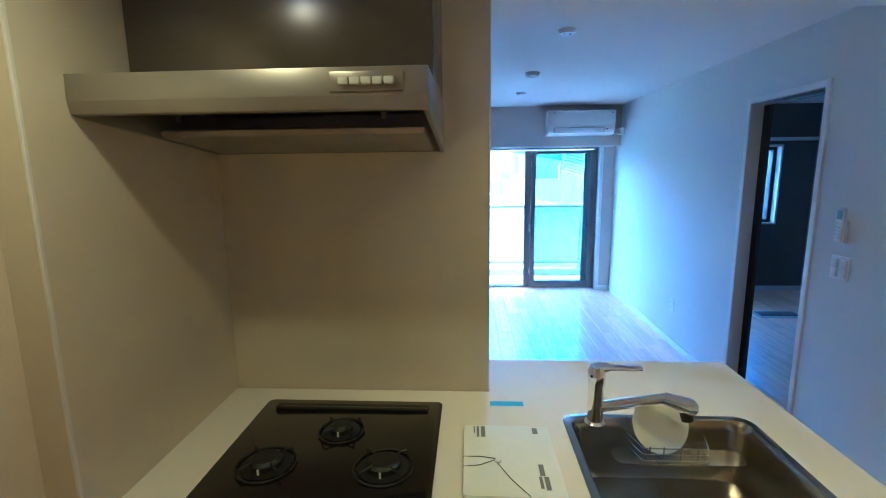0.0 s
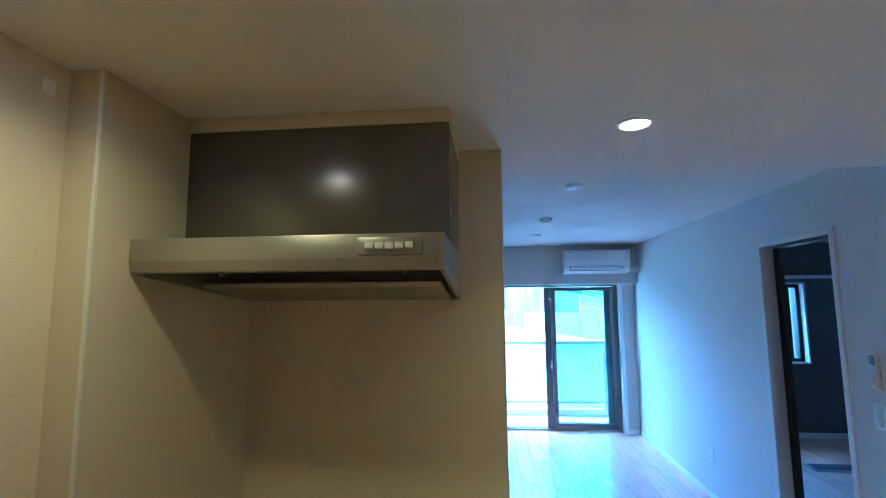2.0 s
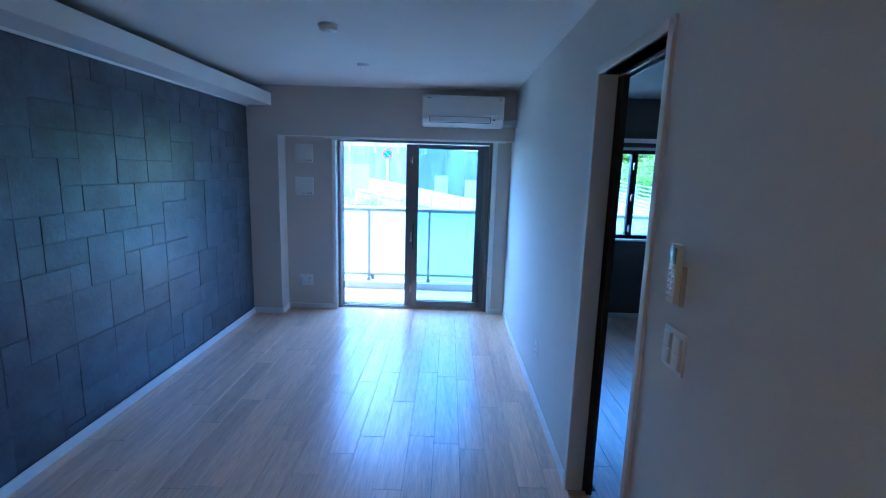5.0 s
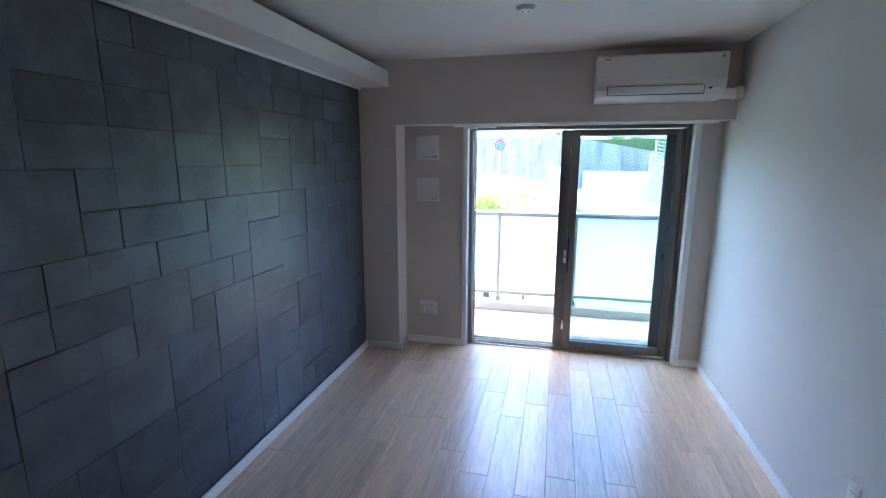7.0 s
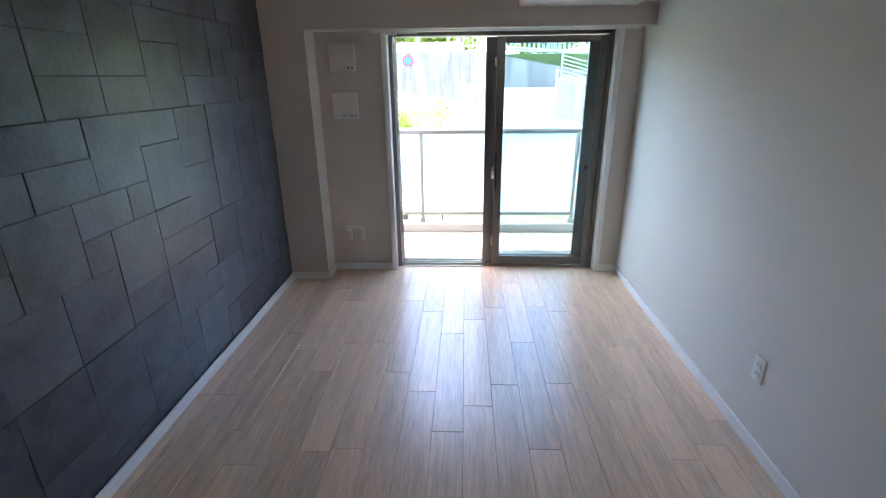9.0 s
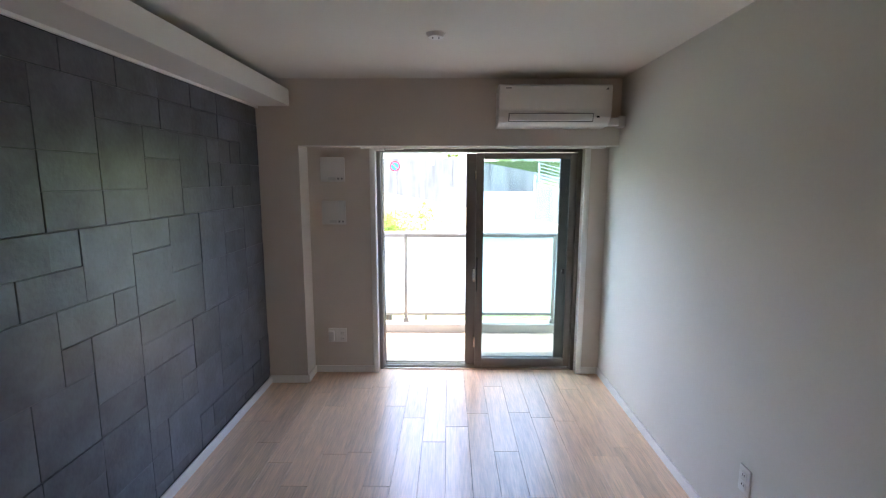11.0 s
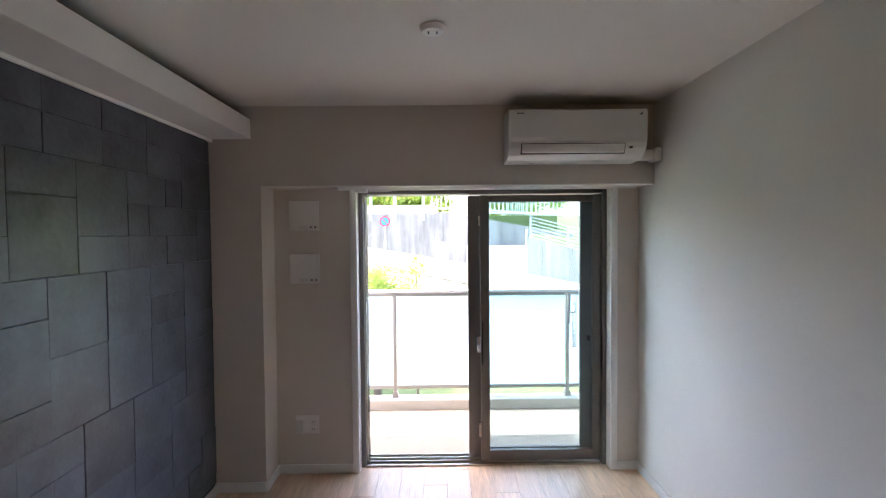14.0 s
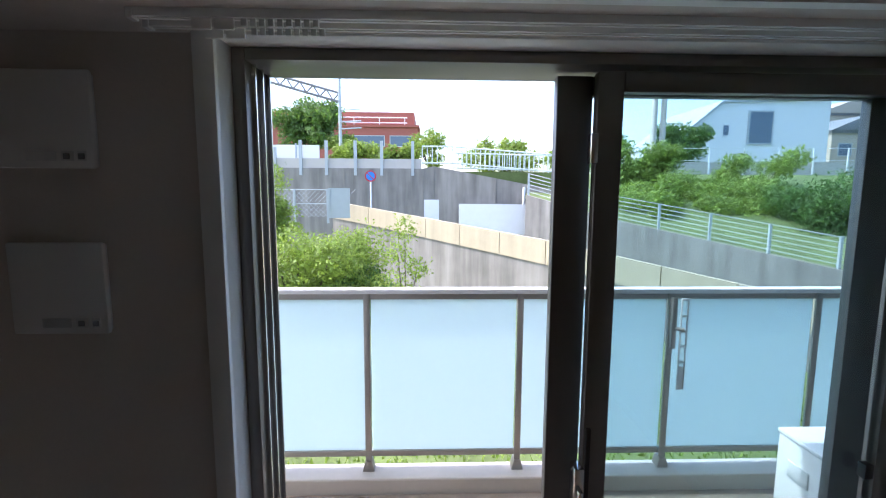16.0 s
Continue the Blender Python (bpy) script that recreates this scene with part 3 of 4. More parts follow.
place(part("basin", loft([ring(0, CZ + 0.0015, 0.05), ring(0.004, CZ + 0.004, 0.05), ring(0.022, CZ + 0.003, 0.05), ring(0.026, CZ - 0.004, 0.05), ring(0.034, CZ - 0.03, 0.05),
                          ring(0.045, CZ - 0.15, 0.05), ring(0.06, CZ - 0.18, 0.06), ring(0.10, CZ - 0.19, 0.07)]), SINK_STEEL), sink)
place(part("ledge", prism(rounded(0.66, 1.13, 1.05, 1.21, 0.03), "z", CZ - 0.085, CZ - 0.08), SINK_STEEL), sink)
place(part("drain", lathe([(0.085, 0.0), (0.085, 0.004), (0.07, 0.006), (0.06, 0.002), (0.02, 0.002)], (0.72, 0.95, CZ - 0.189), 32), SINK_STEEL), sink)
place(part("drain_cover", lathe([(0.058, 0.0), (0.055, 0.008), (0.02, 0.012)], (0.72, 0.95, CZ - 0.187), 32), IRON), sink)

faucet = holder("faucet", "chrome single-lever kitchen faucet behind the sink", "faucet", at=(0.615, 1.215, CZ))
FX, FY = 0.615, 1.215
place(part("base", lathe([(0.032, 0), (0.032, 0.006), (0.027, 0.012)], (FX, FY, CZ), 28), CHROME), faucet)
place(part("column", lathe([(0.024, 0.01), (0.024, 0.13), (0.027, 0.14), (0.027, 0.175), (0.02, 0.19)], (FX, FY, CZ), 28), CHROME), faucet)
spout = bmesh.new()
add_tube(spout, (FX + 0.005, FY, CZ + 0.055), (FX + 0.20, FY - 0.035, CZ + 0.105), 0.017, 0.016, 20)
add_tube(spout, (FX + 0.19, FY - 0.033, CZ + 0.104), (FX + 0.262, FY - 0.05, CZ + 0.085), 0.02, 0.026, 20)
bmesh.ops.create_uvsphere(spout, u_segments=18, v_segments=10, radius=0.0245, matrix=Matrix.Translation((FX + 0.262, FY - 0.05, CZ + 0.085)))
place(part("spout", spout, CHROME), faucet)
place(part("spray_head", tube((FX + 0.25, FY - 0.05, CZ + 0.075), (FX + 0.256, FY - 0.055, CZ + 0.045), 0.019, 0.017, 18), DARK, None, "dark spray nozzle"), faucet)
lever = bmesh.new()
add_tube(lever, (FX, FY, CZ + 0.182), (FX + 0.035, FY - 0.004, CZ + 0.188), 0.02, 0.014, 16)
add_box(lever, (FX + 0.02, FY - 0.016, CZ + 0.18), (FX + 0.135, FY + 0.012, CZ + 0.192), 0.005, 2)
place(part("lever", lever, CHROME), faucet)

rack = holder("sink_rack", "wire sponge rack holding a round disc in the sink", "sink rack", at=(0.83, 1.19, CZ - 0.08))
for wz in (-0.075, -0.055, -0.035):
    place(part("wire", add_pipe(bmesh.new(), [(0.72, 1.215, CZ + wz), (0.74, 1.14, CZ + wz), (0.93, 1.14, CZ + wz), (0.95, 1.215, CZ + wz)], 0.0022, 6), STEEL), rack)
for wx in (0.76, 0.80, 0.85, 0.90):
    place(part("wire", add_pipe(bmesh.new(), [(wx, 1.14, CZ - 0.03), (wx, 1.14, CZ - 0.076), (wx, 1.215, CZ - 0.076)], 0.002, 6), STEEL), rack)
# shiny metal disc: white plastic colour stands in for its pale reflection
disc = lathe([(0.086, 0), (0.088, 0.001), (0.088, 0.003), (0.086, 0.004)], (0, 0, 0), 40)
bmesh.ops.transform(disc, matrix=pose(0.805, 1.19, CZ + 0.018, 66, 0, 8), verts=list(disc.verts))
thing("round_disc", disc, PLASTIC, "round metal disc leaning in the sink rack, its pale reflection coloured in", "disc")

hob = holder("hob", "black glass gas hob with three burners", "gas hob", at=(-0.165, 1.06, CZ))
HX0, HX1, HY0, HY1 = -0.468, 0.132, 0.80, 1.316
place(part("glass_top", prism(rounded(HX0, HY0, HX1, HY1, 0.02), "z", CZ, CZ + 0.009, 0.0015), BLACK_GLASS), hob)
place(part("exhaust_grille", box((HX0 + 0.045, HY1 - 0.065, CZ + 0.009), (HX1 - 0.045, HY1 - 0.03, CZ + 0.013), 0.0015), IRON), hob)
for k in range(48):
    gx = HX0 + 0.055 + k * 0.0105
    place(part("slot", box((gx, HY1 - 0.056, CZ + 0.013), (gx + 0.0045, HY1 - 0.05, CZ + 0.0142)), STEEL, smooth=False), hob)
for bx, by, br in ((-0.165, 1.125, 0.032), (-0.325, 0.955, 0.043), (-0.005, 0.955, 0.043)):
    bn = place(part("burner", lathe([(br + 0.02, 0), (br + 0.018, 0.004), (br + 0.004, 0.005), (br + 0.002, 0.018), (br - 0.006, 0.021), (br - 0.01, 0.026), (0.012, 0.027)], (bx, by, CZ + 0.009), 28), IRON), hob)
    cap = part("burner_ring", lathe([(br + 0.024, 0), (br + 0.024, 0.003), (br + 0.019, 0.003)], (bx, by, CZ + 0.0095), 28), IRON)
    cap.parent = bn
    trivet = bmesh.new()
    for a in range(4):
        ca, sa = math.cos(radians(45 + 90 * a)), math.sin(radians(45 + 90 * a))
        add_pipe(trivet, [(bx + ca * (br + 0.036), by + sa * (br + 0.036), CZ + 0.012), (bx + ca * (br + 0.032), by + sa * (br + 0.032), CZ + 0.028), (bx + ca * (br - 0.010), by + sa * (br - 0.010), CZ + 0.031)], 0.0026, 6)
    add_pipe(trivet, [(bx + math.cos(radians(15 * a)) * (br + 0.036), by + math.sin(radians(15 * a)) * (br + 0.036), CZ + 0.012) for a in range(25)], 0.0026, 6)
    place(part("trivet", trivet, IRON, None, "black enamelled pan support"), hob)
    sp = part("igniter", tube((bx, by - br - 0.006, CZ + 0.009), (bx, by - br - 0.006, CZ + 0.028), 0.003, None, 8), PLASTIC)
    sp.parent = bn

# range hood
hood = holder("range_hood", "taupe metal range hood over the hob, unlit", "range hood", at=(-0.245, 1.1, 1.70))
RX0, RX1, RY = -0.634, 0.142, 0.83
place(part("body", boxes([((RX0, RY + 0.012, 1.845), (RX1, YK0 - 0.013, 1.857))], 0.002), HOOD), hood)
place(part("front_panel", prism([(RY, 1.855), (RY - 0.002, 1.80), (RY + 0.004, 1.772), (RY + 0.014, 1.768), (RY + 0.014, 1.857)], "x", RX0, RX1, 0.0015), HOOD), hood)
place(part("front_lip", tube((RX0 + 0.001, RY + 0.001, 1.799), (RX1 - 0.001, RY + 0.001, 1.799), 0.003, None, 10), HOOD), hood)
for sx0, sx1 in ((RX0, RX0 + 0.012), (RX1 - 0.012, RX1)):
    place(part("side_panel", prism([(RY + 0.014, 1.845), (RY + 0.014, 1.768), (RY + 0.04, 1.765), (YK0 - 0.013, 1.703), (YK0 - 0.013, 1.845)], "x", sx0, sx1, 0.001), HOOD), hood)
place(part("back_lip", box((RX0 + 0.012, YK0 - 0.03, 1.703), (RX1 - 0.012, YK0 - 0.013, 1.845)), HOOD), hood)
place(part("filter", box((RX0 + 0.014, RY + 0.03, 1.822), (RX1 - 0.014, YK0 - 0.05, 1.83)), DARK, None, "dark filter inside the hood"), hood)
place(part("baffle_plate", prism([(1.05, 1.752), (1.06, 1.736), (1.34, 1.704), (1.37, 1.708), (1.37, 1.72), (1.06, 1.758)], "x", RX0 + 0.05, RX1 - 0.03, 0.004), HOOD, None, "smooth oil baffle plate"), hood)
for gx in (RX0 + 0.13, RX1 - 0.13):
    place(part("baffle_hook", box((gx, 1.0, 1.77), (gx + 0.012, 1.02, 1.823)), STEEL), hood)
place(part("duct_cover", box((RX0, 1.035, 1.858), (RX1 - 0.004, YK0 - 0.013, 2.20), 0.002), HOOD_DARK, None, "dark glossy duct cover"), hood)
place(part("filler_strip", box((RX0, 1.025, 2.20), (RX1 - 0.002, YK0 - 0.013, ZK - 0.001), 0.002), PANEL, None, "beige filler strip under the ceiling"), hood)
plate = place(part("switch_plate", box((-0.062, RY - 0.006, 1.805), (0.092, RY + 0.002, 1.846), 0.003), HOOD), hood)
for k in range(5):
    b = part("button", box((-0.041 + k * 0.0235, RY - 0.016, 1.818), (-0.020 + k * 0.0235, RY - 0.004, 1.833), 0.003), PLASTIC2)
    b.parent = plate

# papers on the worktop
folder = holder("document_pouch", "white document pouch with string tie lying on the worktop", "folder", at=(0.32, 1.02, CZ))
place(part("pouch", prism(rounded(0.207, 0.845, 0.462, 1.165, 0.012), "z", CZ + 0.001, CZ + 0.014, 0.003), PAPER), folder)
place(part("flap", prism(rounded(0.208, 0.848, 0.40, 1.162, 0.012), "z", CZ + 0.0145, CZ + 0.016), PAPER), folder)
place(part("button", lathe([(0.009, 0), (0.009, 0.004), (0.006, 0.006)], (0.30, 0.985, CZ + 0.016), 16), PLASTIC), folder)
place(part("string", add_pipe(bmesh.new(), [(0.207, 1.005, CZ + 0.015), (0.25, 1.003, CZ + 0.018), (0.30, 0.99, CZ + 0.020), (0.25, 0.965, CZ + 0.018), (0.207, 0.962, CZ + 0.015)], 0.0012, 6), DARK), folder)
place(part("string", add_pipe(bmesh.new(), [(0.295, 0.98, CZ + 0.019), (0.33, 0.91, CZ + 0.018), (0.37, 0.85, CZ + 0.017)], 0.001, 6), DARK), folder)
for x0, y0, x1, y1 in ((0.245, 1.10, 0.252, 1.155), (0.258, 1.10, 0.27, 1.155), (0.236, 1.12, 0.24, 1.155), (0.41, 1.12, 0.425, 1.15), (0.405, 0.93, 0.418, 0.975), (0.40, 0.88, 0.408, 0.925), (0.413, 0.875, 0.425, 0.925)):
    place(part("print", box((x0, y0, CZ + 0.016), (x1, y1, CZ + 0.0168)), GREY_MARK, smooth=False), folder)
thing("tape", box((0.293, 1.312, CZ + 0.0005), (0.405, 1.342, CZ + 0.0015)), TAPE, "strip of pale blue masking tape on the worktop", "tape")

# ---- fixtures on walls and ceilings ----
def downlight(x, y):
    d = holder("downlight", "lit warm recessed downlight in the kitchen ceiling", "downlight", "kitchen downlights", (x, y, ZK))
    place(part("rim", lathe([(0.056, 0), (0.056, -0.004), (0.045, -0.007), (0.043, -0.004), (0.043, -0.001)], (x, y, ZK), 32), PLASTIC), d)
    place(part("lens", lathe([(0.042, -0.001), (0.042, -0.004), (0.03, -0.006)], (x, y, ZK), 32), LAMP_GLOW, None, "glowing lens"), d)


# the last fitting belongs to the added, unseen lamp
for lx, ly, watts, beam in KITCHEN_LAMPS:
    downlight(lx, ly)


def rosette(x, y):
    r = holder("ceiling_rosette", "white round ceiling rosette for a lamp", "ceiling rosette", "ceiling rosettes", (x, y, ZC))
    place(part("disc", lathe([(0.05, 0), (0.05, -0.006), (0.043, -0.014), (0.04, -0.020), (0.02, -0.021)], (x, y, ZC), 32), PLASTIC), r)
    for sx in (-0.016, 0.016):
        place(part("slot", box((x + sx - 0.003, y - 0.012, ZC - 0.0225), (x + sx + 0.003, y + 0.012, ZC - 0.020)), DARK), r)


rosette(0.77, 2.64)
rosette(0.745, 4.82)
det = holder("smoke_detector", "white round smoke detector on the ceiling", "smoke detector", at=(0.73, 3.81, ZC))
place(part("base", lathe([(0.058, 0), (0.058, -0.012), (0.055, -0.014)], (0.73, 3.81, ZC), 32), PLASTIC2), det)
place(part("body", lathe([(0.05, -0.014), (0.05, -0.028), (0.044, -0.033), (0.03, -0.036), (0.03, -0.041), (0.012, -0.045)], (0.73, 3.81, ZC), 32), PLASTIC), det)

ac = holder("air_conditioner", "white wall-mounted air conditioner on the lintel", "air conditioner", at=(1.56, YH, 2.03))
AX0, AX1 = 1.165, 1.955
prof = [(YH, 2.322), (5.72, 2.322), (5.672, 2.31), (5.665, 2.28), (5.668, 2.15), (5.682, 2.095), (5.715, 2.055), (5.76, 2.035), (YH, 2.03)]
place(part("body", prism(prof, "x", AX0, AX1, 0.004), PLASTIC), ac)
place(part("front_cover", prism([(5.672, 2.306), (5.661, 2.30), (5.660, 2.15), (5.664, 2.125), (5.672, 2.125)], "x", AX0 + 0.012, AX1 - 0.012, 0.002), PLASTIC), ac)
flap = prism([(5.662, 2.113), (5.675, 2.069), (5.683, 2.064), (5.690, 2.070), (5.674, 2.115)], "x", AX0 + 0.075, AX1 - 0.13, 0.001)
place(part("louvre_gap", prism([(5.667, 2.117), (5.681, 2.066), (5.686, 2.061), (5.70, 2.06), (5.70, 2.117)], "x", AX0 + 0.07, AX1 - 0.125), DARK), ac)
place(part("louvre", flap, PLASTIC), ac)
place(part("badge", box((AX0 + 0.045, 5.6585, 2.283), (AX0 + 0.085, 5.661, 2.289)), GREY_MARK), ac)
place(part("mark", prism([(AX1 - 0.05, 2.275), (AX1 - 0.03, 2.275), (AX1 - 0.035, 2.292)], "y", 5.6585, 5.661), GREY_MARK), ac)
place(part("receiver", box((AX1 - 0.10, 5.672, 2.088), (AX1 - 0.082, 5.682, 2.10), 0.001), DARK), ac)
for k in (0, 1):
    place(part("vent_grip", box((AX0 + 0.10 + 0.40 * k, 5.76, 2.0295), (AX0 + 0.18 + 0.40 * k, 5.775, 2.0335)), PLASTIC2), ac)
duct = holder("pipe_cover", "white pipe cover from the air conditioner into the wall", "pipe cover", at=(2.03, 5.85, 2.08))
place(part("elbow", box((1.94, 5.80, 2.045), (2.07, 5.88, 2.105), 0.012), PLASTIC), duct)
place(part("socket", box((2.055, 5.79, 2.035), (2.10, 5.89, 2.115), 0.008), PLASTIC), duct)

def wall_vent(z0, label):
    v = holder("wall_vent", label, "air vent", "square vents", (-0.13, YW, z0))
    place(part("backing", box((-0.222, YW - 0.012, z0 + 0.004), (-0.036, YW, z0 + 0.19), 0.003), PLASTIC2), v)
    place(part("cover", box((-0.228, YW - 0.026, z0), (-0.030, YW - 0.012, z0 + 0.196), 0.005), PLASTIC), v)
    for x0, x1 in ((-0.165, -0.105), (-0.095, -0.07), (-0.063, -0.045)):
        place(part("print", box((x0, YW - 0.0272, z0 + 0.015), (x1, YW - 0.0258, z0 + 0.035)), PLASTIC2, None, "grey printed mark"), v)
    for x0 in (-0.09, -0.06):
        place(part("knob", box((x0, YW - 0.030, z0 + 0.018), (x0 + 0.012, YW - 0.026, z0 + 0.030), 0.001), GREY_MARK), v)


wall_vent(1.636, "white square wall vent high in the window niche")
wall_vent(1.287, "white square wall vent below another in the window niche")

so = holder("wall_socket", "white double socket with a covered aerial outlet", "socket", at=(-0.135, YW, 0.335))
place(part("plate", box((-0.213, YW - 0.008, 0.273), (-0.056, YW, 0.396), 0.003), PLASTIC), so)
place(part("cover_box", box((-0.205, YW - 0.03, 0.285), (-0.16, YW - 0.008, 0.375), 0.005), PLASTIC2), so)
for z in (0.305, 0.355):
    place(part("socket_face", box((-0.11, YW - 0.010, z - 0.016), (-0.075, YW - 0.007, z + 0.016), 0.001), PLASTIC), so)
    for dx in (-0.1, -0.087):
        place(part("slot", box((dx, YW - 0.0105, z - 0.005), (dx + 0.003, YW - 0.0095, z + 0.005)), DARK), so)


def side_socket(y, z):
    s = holder("wall_socket", "white wall socket low on the grey wall", "socket", at=(XR, y, z))
    place(part("plate", box((XR - 0.008, y - 0.036, z - 0.06), (XR, y + 0.036, z + 0.06), 0.003), PLASTIC), s)
    for dz in (-0.022, 0.022):
        f = place(part("socket_face", box((XR - 0.011, y - 0.018, z + dz - 0.016), (XR - 0.007, y + 0.018, z + dz + 0.016), 0.001), PLASTIC), s)
        for dy in (-0.007, 0.006):
            place(part("slot", box((XR - 0.0118, y + dy, z + dz - 0.005), (XR - 0.0105, y + dy + 0.003, z + dz + 0.005)), DARK), s)


side_socket(4.14, 0.375)
es = holder("wall_switch", "white switch plate on the end of the kitchen wall", "switch", at=(XK, 1.62, 0.98))
place(part("plate", box((XK, 1.585, 0.93), (XK + 0.009, 1.655, 1.05), 0.003), PLASTIC), es)
place(part("rocker", box((XK + 0.008, 1.605, 0.95), (XK + 0.012, 1.635, 1.03), 0.002), PLASTIC2), es)

sw = holder("light_switch", "white light switch plate with four rockers by the door", "switch", at=(XR, 2.27, 1.125))
place(part("plate", box((XR - 0.008, 2.205, 1.067), (XR, 2.323, 1.187), 0.003), PLASTIC), sw)
for yc in (2.235, 2.293):
    place(part("surround", box((XR - 0.011, yc - 0.022, 1.08), (XR - 0.007, yc + 0.022, 1.174), 0.001), PLASTIC2), sw)
    for zc in (1.103, 1.151):
        place(part("rocker", box((XR - 0.015, yc - 0.018, zc - 0.021), (XR - 0.010, yc + 0.018, zc + 0.021), 0.002), PLASTIC), sw)

rem = holder("remote_control", "white remote control in a holder on the wall", "remote control", at=(XR, 2.27, 1.35))
place(part("cradle", box((XR - 0.012, 2.246, 1.255), (XR, 2.296, 1.37), 0.003), PLASTIC2), rem)
place(part("body", box((XR - 0.032, 2.249, 1.262), (XR - 0.012, 2.293, 1.43), 0.006), PLASTIC), rem)
place(part("display", box((XR - 0.0335, 2.254, 1.375), (XR - 0.0315, 2.288, 1.42), 0.001), material("lcd", (0.25, 0.36, 0.42), 0.2)), rem)
for r in range(5):
    for c in range(2):
        place(part("button", box((XR - 0.0345, 2.256 + 0.018 * c, 1.278 + 0.018 * r), (XR - 0.0315, 2.270 + 0.018 * c, 1.288 + 0.018 * r), 0.001), PLASTIC2), rem)

ic = holder("intercom", "white video intercom with a black screen", "intercom", at=(2.088, 0.58, 1.34))
IX = 2.088
place(part("body", box((IX - 0.022, 0.517, 1.232), (IX, 0.641, 1.445), 0.004), PLASTIC), ic)
place(part("screen", box((IX - 0.0235, 0.53, 1.302), (IX - 0.0215, 0.632, 1.41), 0.001), BLACK_GLASS), ic)
place(part("indicator", box((IX - 0.0242, 0.546, 1.338), (IX - 0.0233, 0.554, 1.342)), LED_BLUE), ic)
place(part("speaker_mark", box((IX - 0.0228, 0.545, 1.426), (IX - 0.0218, 0.565, 1.432)), GREY_MARK), ic)
for yc in (0.54, 0.577, 0.62):
    place(part("button", box((IX - 0.0235, yc - 0.009, 1.258), (IX - 0.0215, yc + 0.009, 1.272), 0.001), PLASTIC2), ic)
    place(part("print", box((IX - 0.0228, yc - 0.006, 1.277), (IX - 0.0218, yc + 0.006, 1.281)), GREY_MARK), ic)
tagged(part("label_sticker", box((-0.7205, 0.655, 2.16), (-0.719, 0.685, 2.195)), PAPER), "small white paper sticker high on the wall", "sticker")

# ---- outdoors ----
structure("ground", boxes([((-900, 6.1, -3.2), (900, 1800, -3.0))]), SOIL, "grassy ground far below, reaching the horizon", "ground")


def run_wall(name, pts, thick, mat, label, category, depth):
    """An upright wall along (x, y, top) points, down by depth or to z = -3.2."""
    bm = bmesh.new()
    for (xa, ya, za), (xb, yb, zb) in zip(pts, pts[1:]):
        ba, bb = (za - depth, zb - depth) if depth else (-3.2, -3.2)
        d = Vector((xb - xa, yb - ya, 0)).normalized()
        n = Vector((-d.y, d.x, 0)) * thick
        vs = [bm.verts.new(p) for p in ((xa, ya, ba), (xb, yb, bb), (xb, yb, zb), (xa, ya, za))]
        ws = [bm.verts.new(Vector(v.co) + n) for v in vs]
        bm.faces.new(vs)
        bm.faces.new(ws[::-1])
        for k in range(4):
            bm.faces.new((vs[k], ws[k], ws[(k + 1) % 4], vs[(k + 1) % 4]))
    bmesh.ops.recalc_face_normals(bm, faces=bm.faces)
    return structure(name, bm, mat, label, category)


run_wall("retaining_wall_far", [(-30, 35, 3.05), (0.35, 35, 3.05), (1.0, 35, 3.2), (9.6, 33.6, 1.55)], 0.5, CONCRETE, "streaked grey concrete retaining wall", "retaining wall", 0)
run_wall("parapet_far", [(-30, 35.1, 3.65), (0.25, 35.1, 3.65)], 0.3, CONCRETE_CLEAN, "concrete parapet along the upper road", "parapet", 0.6)
band = [(-4.6, 31.1, 1.05), (-2.4, 29.6, 0.76), (5.04, 22.1, -0.16), (9.3, 17.6, -0.9), (16, 11.0, -1.9)]
run_wall("ramp_wall", [(x, y, z - 0.90) for x, y, z in band], 0.4, CONCRETE, "stained concrete side wall of the ramp", "retaining wall", 0)
run_wall("retaining_wall_right", [(6.3, 32.0, 1.45), (10.3, 29.0, 0.2), (16.2, 22.0, -1.25), (22, 15, -2.4)], 0.35, CONCRETE, "stained concrete wall below the green slope", "retaining wall", 0)

parapet = holder("ramp_parapet", "cream-painted panel parapet along the ramp", "parapet")
for (xa, ya, za), (xb, yb, zb) in zip(band, band[1:]):
    n = max(1, round(math.hypot(xb - xa, yb - ya) / 2.0))
    for k in range(n):
        f0, f1 = (k + 0.008) / n, (k + 0.992) / n
        p = [Vector((xa + (xb - xa) * f, ya + (yb - ya) * f, za + (zb - za) * f)) for f in (f0, f1)]
        d = (p[1] - p[0]).normalized()
        nn = Vector((-d.y, d.x, 0)).normalized() * 0.18 - Vector((-d.y, d.x, 0)).normalized() * 0.04
        bm = bmesh.new()
        side = -Vector((-d.y, d.x, 0)).normalized() * 0.05
        vs = [bm.verts.new(v) for v in (p[0] + side - Vector((0, 0, 0.9)), p[1] + side - Vector((0, 0, 0.9)), p[1] + side, p[0] + side)]
        ws = [bm.verts.new(v.co + nn) for v in vs]
        bm.faces.new(vs)
        bm.faces.new(ws[::-1])
        for j in range(4):
            bm.faces.new((vs[j], ws[j], ws[(j + 1) % 4], vs[(j + 1) % 4]))
        bmesh.ops.recalc_face_normals(bm, faces=bm.faces)
        part("panel", bm, CREAM_PARAPET, parapet, smooth=False)

structure("terrace", boxes([((-60, 35.5, -3), (9.0, 140, 2.9)), ((9.0, 40, -3), (90, 140, 3.0))]), SOIL, "raised ground behind the retaining walls", "ground")


def slope_mesh():
    bm = bmesh.new()
